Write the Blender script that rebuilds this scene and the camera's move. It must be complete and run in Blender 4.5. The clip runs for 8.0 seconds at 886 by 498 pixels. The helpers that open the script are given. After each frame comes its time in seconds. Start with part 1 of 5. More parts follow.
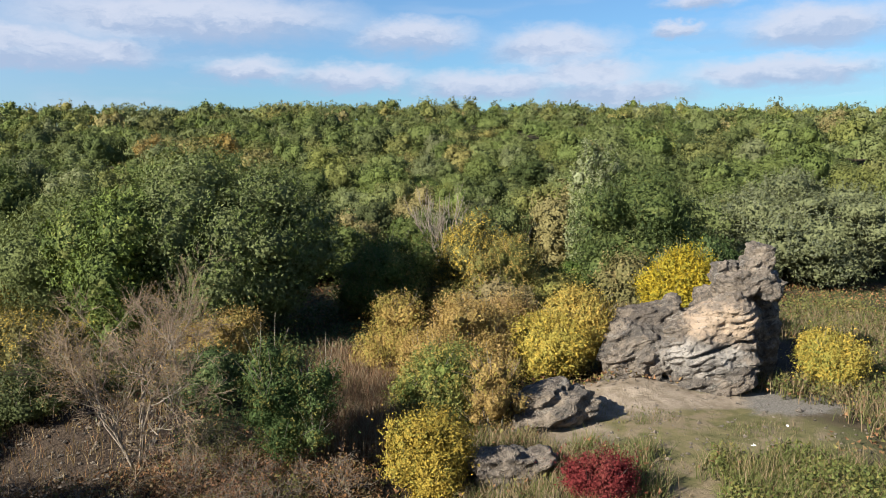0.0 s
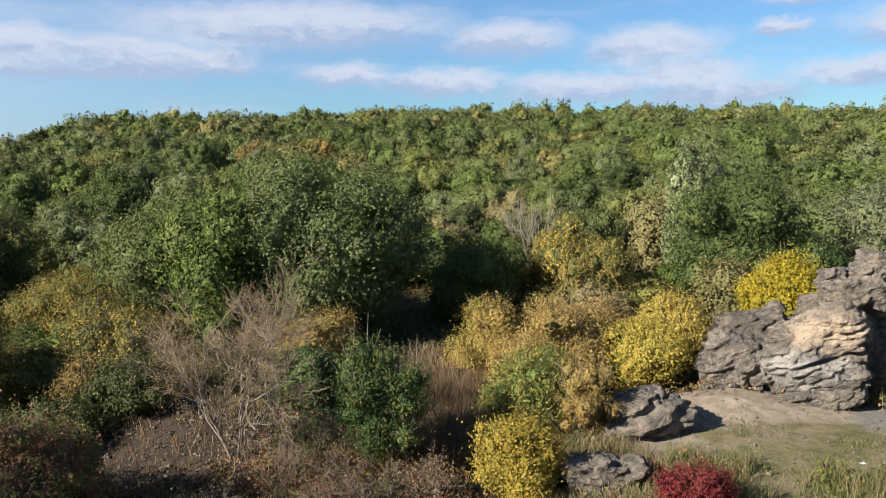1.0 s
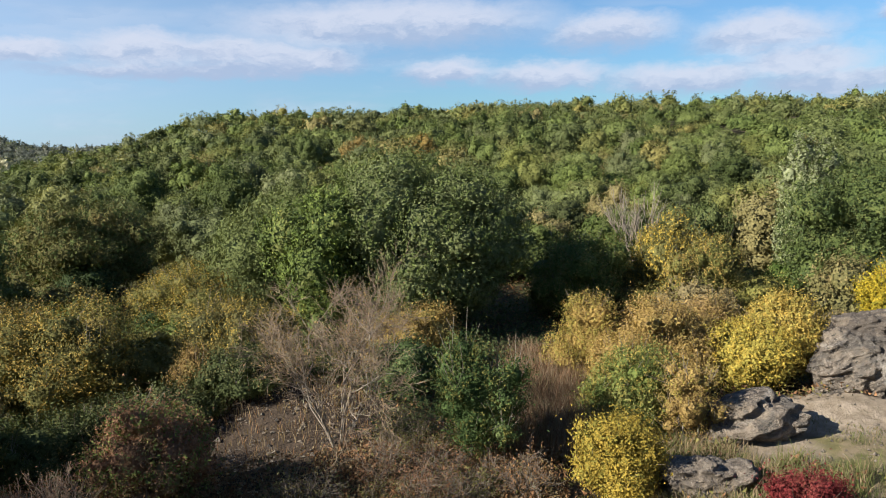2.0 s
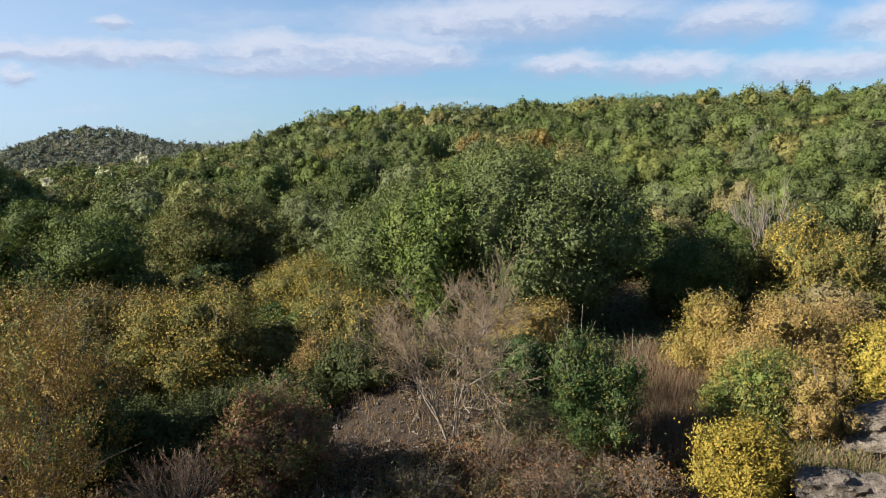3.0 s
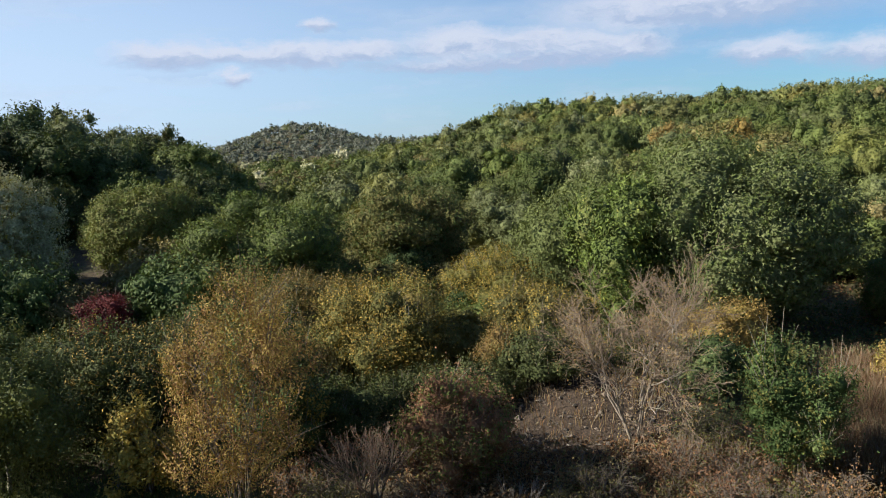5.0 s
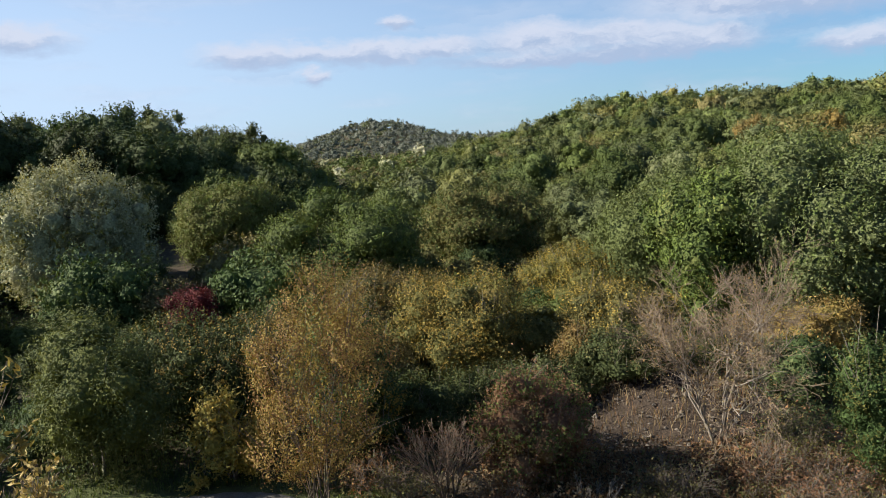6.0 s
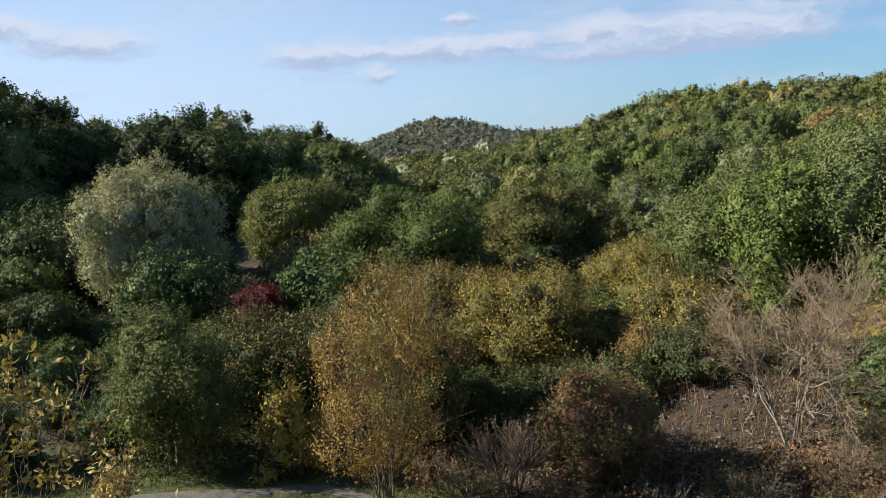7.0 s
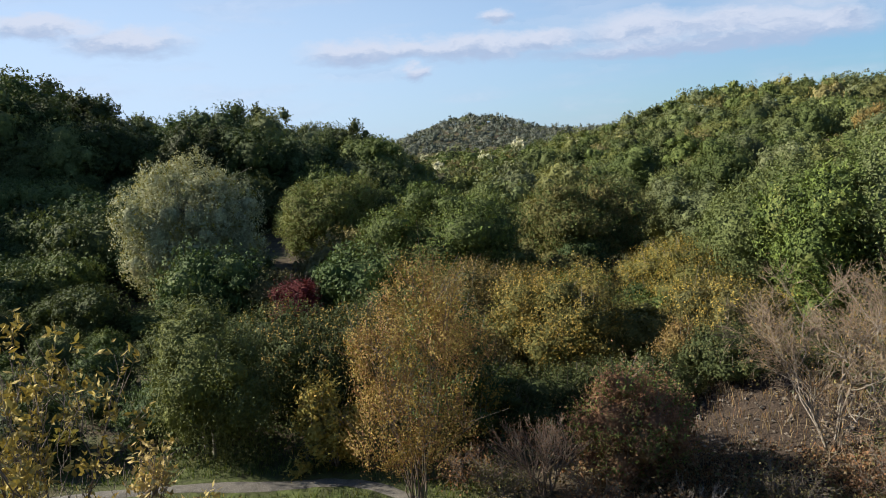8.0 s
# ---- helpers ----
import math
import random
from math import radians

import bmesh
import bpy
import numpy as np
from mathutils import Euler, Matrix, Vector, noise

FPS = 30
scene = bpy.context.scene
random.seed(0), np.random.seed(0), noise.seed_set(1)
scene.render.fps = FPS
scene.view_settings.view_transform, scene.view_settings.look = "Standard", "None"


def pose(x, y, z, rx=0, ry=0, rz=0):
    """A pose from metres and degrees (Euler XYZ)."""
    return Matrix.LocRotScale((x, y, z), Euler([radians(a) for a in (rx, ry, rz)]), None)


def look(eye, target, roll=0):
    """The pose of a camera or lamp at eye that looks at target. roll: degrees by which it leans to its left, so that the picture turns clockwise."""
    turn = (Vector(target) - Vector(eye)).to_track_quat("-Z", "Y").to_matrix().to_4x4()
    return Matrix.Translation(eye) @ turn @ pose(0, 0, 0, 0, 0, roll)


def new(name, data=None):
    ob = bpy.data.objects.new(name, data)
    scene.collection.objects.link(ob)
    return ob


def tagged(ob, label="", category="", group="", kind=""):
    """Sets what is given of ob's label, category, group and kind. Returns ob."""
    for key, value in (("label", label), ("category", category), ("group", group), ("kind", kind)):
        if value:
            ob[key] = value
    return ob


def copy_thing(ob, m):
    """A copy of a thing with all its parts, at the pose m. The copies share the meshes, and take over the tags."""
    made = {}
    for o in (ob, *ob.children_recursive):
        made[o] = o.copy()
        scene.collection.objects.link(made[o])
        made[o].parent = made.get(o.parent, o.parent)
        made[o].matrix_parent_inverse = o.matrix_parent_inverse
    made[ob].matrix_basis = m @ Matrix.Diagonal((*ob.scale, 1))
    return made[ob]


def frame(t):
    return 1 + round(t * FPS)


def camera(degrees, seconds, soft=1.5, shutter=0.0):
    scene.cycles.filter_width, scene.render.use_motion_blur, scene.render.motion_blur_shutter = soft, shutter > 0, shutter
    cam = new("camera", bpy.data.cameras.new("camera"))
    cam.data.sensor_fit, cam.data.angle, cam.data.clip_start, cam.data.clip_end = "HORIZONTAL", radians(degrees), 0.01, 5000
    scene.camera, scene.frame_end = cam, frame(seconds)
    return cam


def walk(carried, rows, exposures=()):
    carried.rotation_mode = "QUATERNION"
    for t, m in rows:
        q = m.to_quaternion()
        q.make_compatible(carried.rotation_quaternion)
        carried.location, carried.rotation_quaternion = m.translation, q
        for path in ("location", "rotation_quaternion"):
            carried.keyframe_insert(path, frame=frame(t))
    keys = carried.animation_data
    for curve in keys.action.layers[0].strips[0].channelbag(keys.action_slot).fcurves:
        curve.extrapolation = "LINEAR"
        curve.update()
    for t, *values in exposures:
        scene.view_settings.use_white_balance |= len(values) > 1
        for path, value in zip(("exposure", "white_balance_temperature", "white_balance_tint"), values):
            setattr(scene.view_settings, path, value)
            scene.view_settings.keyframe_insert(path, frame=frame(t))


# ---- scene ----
# The viewpoint stands 10 m over a scrubby quarry floor and turns on the spot.
cam = camera(59.07, 8.0, soft=0.9)
EYE = Vector((0.0, 0.0, 10.0))
# seconds, yaw to the left, pitch, roll, in degrees
ROWS = [
    (0.0, 0.000, -7.500, -0.800),
    (0.5, 3.180, -7.330, -0.970),
    (1.0, 6.740, -7.150, -1.130),
    (2.5, 18.170, -7.460, -1.920),
    (3.0, 22.570, -7.420, -1.990),
    (3.5, 26.560, -7.450, -2.240),
    (4.0, 30.220, -7.480, -2.410),
    (4.5, 33.230, -7.390, -2.310),
    (6.0, 41.900, -7.470, -3.020),
    (6.5, 44.210, -7.310, -3.060),
    (7.0, 46.590, -7.420, -3.670),
    (7.5, 48.300, -7.440, -3.550),
    (8.0, 49.170, -7.480, -3.550),
]


def heading(yaw, pitch):
    y, p = radians(yaw), radians(pitch)
    return Vector((-math.sin(y) * math.cos(p), math.cos(y) * math.cos(p), math.sin(p)))


walk(cam, [(t, look(EYE, EYE + heading(yaw, pitch), roll)) for t, yaw, pitch, roll in ROWS])

# ---- light ----
SUN_AZ, SUN_EL = 127.0, 29.0            # the sun stands to the left of the first view
sun = new("sun", bpy.data.lights.new("sun", "SUN"))
sun.data.energy, sun.data.angle, sun.data.color = 5.0, radians(0.6), (1.0, 0.94, 0.81)
sun.matrix_world = look(heading(SUN_AZ, SUN_EL) * 60, (0, 0, 0))
scene.view_settings.exposure = 1.4

world = bpy.data.worlds.new("sky")
scene.world = world
world.use_nodes = True


class Nodes:
    """Short-hand for a node tree."""

    def __init__(self, tree):
        self.tree = tree
        tree.nodes.clear()

    def add(self, kind, ins=(), operation=None, clamp=False, data_type=None, blend_type=None, interpolation_type=None, vector_type=None):
        n = self.tree.nodes.new(kind)
        if operation:
            n.operation = operation
        if clamp:
            n.use_clamp = True
        if data_type:
            n.data_type, n.blend_type = data_type, blend_type
        if interpolation_type:
            n.interpolation_type = interpolation_type
        if vector_type:
            n.vector_type = vector_type
        for k, v in (ins.items() if isinstance(ins, dict) else enumerate(ins)):
            if v is None:
                continue
            if isinstance(v, bpy.types.NodeSocket):
                self.tree.links.new(v, n.inputs[k])
            else:
                n.inputs[k].default_value = v
        return n

    def math(self, op, a, b=None, c=None, clamp=False):
        return self.add("ShaderNodeMath", (a, b, c), operation=op, clamp=clamp).outputs[0]

    def mix(self, f, a, b, blend="MIX"):
        n = self.add("ShaderNodeMix", data_type="RGBA", blend_type=blend)
        for k, v in ((0, f), (6, a), (7, b)):
            if isinstance(v, bpy.types.NodeSocket):
                self.tree.links.new(v, n.inputs[k])
            else:
                n.inputs[k].default_value = v
        return n.outputs[2]

    def ramp(self, f, a, b, lo=0.0, hi=1.0):
        return self.add("ShaderNodeMapRange", (f, a, b, lo, hi), interpolation_type="SMOOTHSTEP").outputs[0]

    def noise(self, vec, scale, detail=4.0, rough=0.55, dist=0.0):
        return self.add("ShaderNodeTexNoise", {"Vector": vec, "Scale": scale, "Detail": detail, "Roughness": rough, "Distortion": dist}).outputs[0]


def rgba(c):
    return (c[0], c[1], c[2], 1.0)


def build_sky():
    w = Nodes(world.node_tree)
    sky = w.add("ShaderNodeTexSky")
    sky.sky_type, sky.sun_disc = "NISHITA", False
    sky.sun_elevation, sky.sun_rotation = radians(SUN_EL), radians(-SUN_AZ)
    sky.altitude, sky.air_density, sky.dust_density, sky.ozone_density = 100.0, 1.0, 0.5, 2.0
    d = w.add("ShaderNodeTexCoord").outputs["Generated"]
    sep = w.add("ShaderNodeSeparateXYZ", (d,))
    az = w.math("MULTIPLY", w.math("ARCTAN2", w.math("MULTIPLY", sep.outputs[0], -1.0), sep.outputs[1]), 57.2958)
    el = w.math("MULTIPLY", w.math("ARCSINE", sep.outputs[2]), 57.2958)
    p = w.add("ShaderNodeCombineXYZ", (az, el, 0.0)).outputs[0]
    # ragged edges
    wob = w.add("ShaderNodeTexNoise", {"Vector": w.add("ShaderNodeVectorMath", (p, (0.8, 1.6, 1.0)), operation="MULTIPLY").outputs[0],
                                       "Scale": 0.5, "Detail": 6.0, "Roughness": 0.62}).outputs["Color"]
    wob = w.add("ShaderNodeVectorMath", (wob, (0.5, 0.5, 0.5)), operation="SUBTRACT").outputs[0]
    wob = w.add("ShaderNodeVectorMath", (wob, (3.4, 1.9, 0.0)), operation="MULTIPLY").outputs[0]
    q = w.add("ShaderNodeVectorMath", (p, wob), operation="ADD").outputs[0]
    state = {"m": None, "n": 0.0, "s": 0.001}

    def cloud(a, e, rx, ry):
        v = w.add("ShaderNodeVectorMath", (q, (a, e, 0.0)), operation="SUBTRACT").outputs[0]
        v = w.add("ShaderNodeVectorMath", (v, (1 / (rx * 1.1), 1 / (ry * 1.3), 0.0)), operation="MULTIPLY").outputs[0]
        ln = w.add("ShaderNodeVectorMath", (v,), operation="LENGTH").outputs["Value"]
        state["m"] = ln if state["m"] is None else w.add("ShaderNodeMath", (state["m"], ln, 0.2), operation="SMOOTH_MIN").outputs[0]
        k = w.math("MAXIMUM", w.math("SUBTRACT", 1.5, ln), 0.0)
        state["s"] = w.math("ADD", state["s"], k)
        state["n"] = w.math("ADD", state["n"], w.math("MULTIPLY", k, w.add("ShaderNodeSeparateXYZ", (v,)).outputs[1]))

    cloud(2.0, 7.7, 4.7, 1.1), cloud(-8.2, 6.8, 4.7, 1.2), cloud(-10.4, 4.9, 4.5, 1.0), cloud(-3.6, 4.3, 6.2, 0.9)
    cloud(-12.7, 3.6, 5.8, 0.9), cloud(6.4, 4.9, 4.9, 0.9), cloud(13.4, 5.4, 3.5, 0.8), cloud(-25.1, 7.4, 5.3, 1.2)
    cloud(-23.2, 4.6, 7.0, 0.9), cloud(-16.4, 7.6, 1.9, 0.5), cloud(17.4, 8.8, 11.6, 1.5), cloud(25.1, 6.5, 3.5, 1.0)
    cloud(-17.8, 9.4, 2.5, 0.5), cloud(54.5, 6.9, 3.8, 0.8), cloud(50.5, 7.0, 3.2, 0.7), cloud(46.1, 6.8, 4.6, 0.8)
    cloud(41.4, 6.9, 3.8, 0.7), cloud(34.2, 7.1, 4.8, 1.1), cloud(28.6, 7.0, 4.2, 1.0), cloud(23.5, 6.4, 4.5, 0.9)
    cloud(50.5, 5.3, 1.0, 0.5), cloud(44.4, 8.7, 1.2, 0.5), cloud(31.1, 5.8, 10.7, 0.5), cloud(69.9, 8.0, 4.0, 0.8), cloud(74.8, 9.0, 3.7, 0.6)
    near = w.ramp(state["m"], 1.28, 0.4)
    # the rest of the sky carries loose fair-weather cloud
    loose = w.noise(w.add("ShaderNodeVectorMath", (d, (3.0, 3.0, 9.0)), operation="MULTIPLY").outputs[0], 1.6, 6.0, 0.6, 0.4)
    loose = w.math("MULTIPLY", w.ramp(loose, 0.55, 0.72), w.ramp(el, 11.0, 18.0))
    soft = w.noise(w.add("ShaderNodeVectorMath", (p, (0.09, 0.5, 1.0)), operation="MULTIPLY").outputs[0], 1.0, 3.0, 0.5)
    veil = w.math("MULTIPLY", w.ramp(soft, 0.46, 0.7), 0.3)
    cover = w.math("MAXIMUM", w.math("MAXIMUM", near, loose), veil)
    # bright tops, greyer undersides
    grain = w.noise(w.add("ShaderNodeVectorMath", (q, (0.5, 1.1, 1.0)), operation="MULTIPLY").outputs[0], 1.3, 5.0, 0.6)
    high = w.math("DIVIDE", state["n"], state["s"])
    lit = w.ramp(w.math("ADD", high, w.math("MULTIPLY", w.math("SUBTRACT", grain, 0.5), 1.6)), -0.55, 0.35)
    puff = w.mix(lit, (4.3, 5.35, 7.4, 1), (6.8, 7.35, 8.8, 1))
    blue = w.mix(1.0, sky.outputs[0], (0.54, 0.96, 1.32, 1), "MULTIPLY")
    # pale haze towards the sun and low down
    to_sun = w.add("ShaderNodeVectorMath", (d, heading(SUN_AZ, SUN_EL)), operation="DOT_PRODUCT").outputs["Value"]
    haze = w.math("MULTIPLY", w.ramp(to_sun, -0.45, 0.65, 0.16, 0.9), w.ramp(el, 30.0, 2.0))
    milk = w.mix(haze, blue, (6.5, 8.0, 10.3, 1))
    col = w.mix(w.math("MULTIPLY", cover, 0.9), milk, puff)
    bg = w.add("ShaderNodeBackground", {"Color": col, "Strength": 0.038})
    w.add("ShaderNodeOutputWorld", (bg.outputs[0],))


build_sky()


# ---- materials ----
def material(name):
    m = bpy.data.materials.new(name)
    m.use_nodes = True
    return m, Nodes(m.node_tree)


def leaf_material(name, a, b, c=None, glow=0.14, rough=0.75, vary=1.0):
    """Leaves between the colours a and b, some of them c: differing from plant to plant, leaf by leaf and in patches."""
    m, n = material(name)
    a, b, c = [None if q is None else [0.765 * q[0], 0.77 * q[1], 0.82 * q[2]] for q in (a, b, c)]
    isl = n.add("ShaderNodeNewGeometry").outputs["Random Per Island"]
    info = n.add("ShaderNodeObjectInfo")
    # one number for each plant, also for those joined into a wood
    tint = n.add("ShaderNodeAttribute")
    tint.attribute_name = "tint"
    plant = n.math("FRACT", n.math("ADD", info.outputs["Random"], tint.outputs["Fac"]))
    other = n.math("FRACT", n.math("MULTIPLY", plant, 7.31))
    third = n.math("FRACT", n.math("MULTIPLY", plant, 23.7))
    pos = n.add("ShaderNodeNewGeometry").outputs["Position"]
    patch = n.ramp(n.noise(pos, 0.9, 3.0), 0.32, 0.68)
    grain = n.noise(pos, 6.5, 3.0, 0.6)
    f = n.math("ADD", n.math("MULTIPLY", isl, 0.35), n.math("ADD", n.math("MULTIPLY", plant, 0.65 - 0.35 * vary), n.math("MULTIPLY", patch, 0.35 * vary)))
    col = n.mix(f, rgba(a), rgba(b))
    if c:
        spot = n.math("MULTIPLY", n.ramp(n.noise(pos, 0.45, 2.0), 0.5, 0.72), n.ramp(isl, 0.25, 0.75))
        col = n.mix(spot, col, rgba(c))
    shade = n.math("ADD", n.math("ADD", n.math("MULTIPLY", isl, 0.22), n.ramp(grain, 0.35, 0.65, -0.1, 0.24)), n.math("ADD", 0.66, n.math("MULTIPLY", other, 0.24)))
    hsv = n.add("ShaderNodeHueSaturation", {"Hue": n.math("ADD", 0.491, n.math("MULTIPLY", third, 0.018)), "Saturation": n.math("ADD", 0.88, n.math("MULTIPLY", third, 0.16)),
                                            "Value": shade, "Color": col})
    col = hsv.outputs[0]
    bump = n.add("ShaderNodeBump", {"Strength": 0.7, "Distance": 0.12, "Height": grain}).outputs[0]
    bs = n.add("ShaderNodeBsdfPrincipled", {"Base Color": col, "Roughness": rough, "Specular IOR Level": 0.14, "Normal": bump})
    tr = n.add("ShaderNodeBsdfTranslucent", {"Color": n.mix(1.0, col, (1.15, 1.1, 0.6, 1), "MULTIPLY")})
    mx = n.add("ShaderNodeMixShader", (glow, bs.outputs[0], tr.outputs[0]))
    n.add("ShaderNodeOutputMaterial", (mx.outputs[0],))
    return m


LEAF = {
    "dark": leaf_material("dark_green_leaf", (0.045, 0.074, 0.022), (0.095, 0.13, 0.04), (0.16, 0.185, 0.07)),
    "green": leaf_material("green_leaf", (0.058, 0.09, 0.02), (0.12, 0.155, 0.035), (0.20, 0.215, 0.06)),
    "bright": leaf_material("bright_green_leaf", (0.10, 0.15, 0.025), (0.19, 0.23, 0.045), (0.29, 0.28, 0.07)),
    "olive": leaf_material("olive_leaf", (0.10, 0.10, 0.028), (0.20, 0.18, 0.05), (0.29, 0.225, 0.075)),
    "silver": leaf_material("silvery_willow_leaf", (0.34, 0.34, 0.18), (0.54, 0.53, 0.31), (0.56, 0.50, 0.28)),
    "grey": leaf_material("grey_green_leaf", (0.08, 0.10, 0.05), (0.16, 0.175, 0.09), (0.22, 0.225, 0.12)),
    "yellow": leaf_material("yellow_leaf", (0.35, 0.24, 0.03), (0.54, 0.385, 0.052), (0.31, 0.275, 0.05)),
    "lime": leaf_material("yellow_green_leaf", (0.24, 0.21, 0.032), (0.43, 0.345, 0.06), (0.16, 0.18, 0.035)),
    "orange": leaf_material("orange_brown_leaf", (0.25, 0.155, 0.045), (0.42, 0.29, 0.085), (0.26, 0.25, 0.07)),
    "russet": leaf_material("russet_leaf", (0.17, 0.085, 0.04), (0.32, 0.165, 0.07), (0.16, 0.14, 0.05)),
    "ochre": leaf_material("ochre_leaf", (0.27, 0.18, 0.04), (0.46, 0.31, 0.065), (0.25, 0.24, 0.055)),
    "sere": leaf_material("yellowing_willow_leaf", (0.34, 0.25, 0.06), (0.60, 0.45, 0.14), (0.27, 0.27, 0.07)),
    "red": leaf_material("dark_red_leaf", (0.10, 0.017, 0.022), (0.20, 0.036, 0.042), (0.15, 0.05, 0.035)),
    "straw": leaf_material("dry_straw", (0.22, 0.155, 0.08), (0.40, 0.31, 0.18), (0.22, 0.13, 0.065), glow=0.25),
    "grass": leaf_material("meadow_grass", (0.09, 0.12, 0.03), (0.20, 0.21, 0.065), (0.30, 0.24, 0.11), glow=0.3),
}


# crowns of the woods, each of one hue
LEAF.update({
    "oak": leaf_material("oak_green_leaf", (0.074, 0.10, 0.027), (0.145, 0.172, 0.045), vary=0.2),
    "ash": leaf_material("ash_green_leaf", (0.10, 0.13, 0.037), (0.175, 0.205, 0.056), vary=0.2),
    "hazel": leaf_material("hazel_leaf", (0.125, 0.14, 0.036), (0.215, 0.215, 0.058), vary=0.2),
    "sallow": leaf_material("sallow_leaf", (0.11, 0.13, 0.05), (0.195, 0.215, 0.082), vary=0.2),
    "thorn": leaf_material("thorn_leaf", (0.13, 0.108, 0.042), (0.245, 0.195, 0.072), vary=0.2),
    "aspen": leaf_material("aspen_leaf", (0.185, 0.165, 0.05), (0.30, 0.255, 0.08), vary=0.2),
    # far hill only: its haze is put into this grey leaf colour
    "pine": leaf_material("hazed_dark_leaf", (0.085, 0.10, 0.075), (0.15, 0.165, 0.12), vary=0.2),
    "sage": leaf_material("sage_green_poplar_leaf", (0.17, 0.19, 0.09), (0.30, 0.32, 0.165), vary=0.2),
    # paler tone of the same painted haze
    "fir": leaf_material("hazed_pale_leaf", (0.13, 0.14, 0.105), (0.26, 0.265, 0.2), vary=0.2),
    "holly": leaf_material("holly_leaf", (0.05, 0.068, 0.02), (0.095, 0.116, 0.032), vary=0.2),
})


def bark_material(name, a, b):
    m, n = material(name)
    pos = n.add("ShaderNodeNewGeometry").outputs["Position"]
    st = n.add("ShaderNodeVectorMath", (pos, (1.0, 1.0, 0.25)), operation="MULTIPLY").outputs[0]
    g = n.noise(st, 22.0, 5.0, 0.65)
    col = n.mix(n.ramp(g, 0.35, 0.65), rgba(a), rgba(b))
    col = n.mix(n.ramp(n.noise(pos, 3.0, 3.0), 0.55, 0.75), col, (0.16, 0.17, 0.10, 1))
    bump = n.add("ShaderNodeBump", {"Strength": 0.6, "Distance": 0.02, "Height": g})
    bs = n.add("ShaderNodeBsdfPrincipled", {"Base Color": col, "Roughness": 0.85, "Normal": bump.outputs[0]})
    n.add("ShaderNodeOutputMaterial", (bs.outputs[0],))
    return m


BARK = bark_material("grey_brown_bark", (0.07, 0.055, 0.045), (0.17, 0.145, 0.12))
PALE_BARK = bark_material("pale_lichen_bark", (0.12, 0.095, 0.075), (0.24, 0.2, 0.16))
TWIG_BARK = bark_material("thin_grey_brown_twig", (0.07, 0.05, 0.037), (0.165, 0.128, 0.098))
PALE_TWIG = bark_material("thin_pale_twig", (0.105, 0.073, 0.046), (0.215, 0.155, 0.105))
RED_BARK = bark_material("reddish_twig_bark", (0.115, 0.078, 0.055), (0.235, 0.168, 0.12))


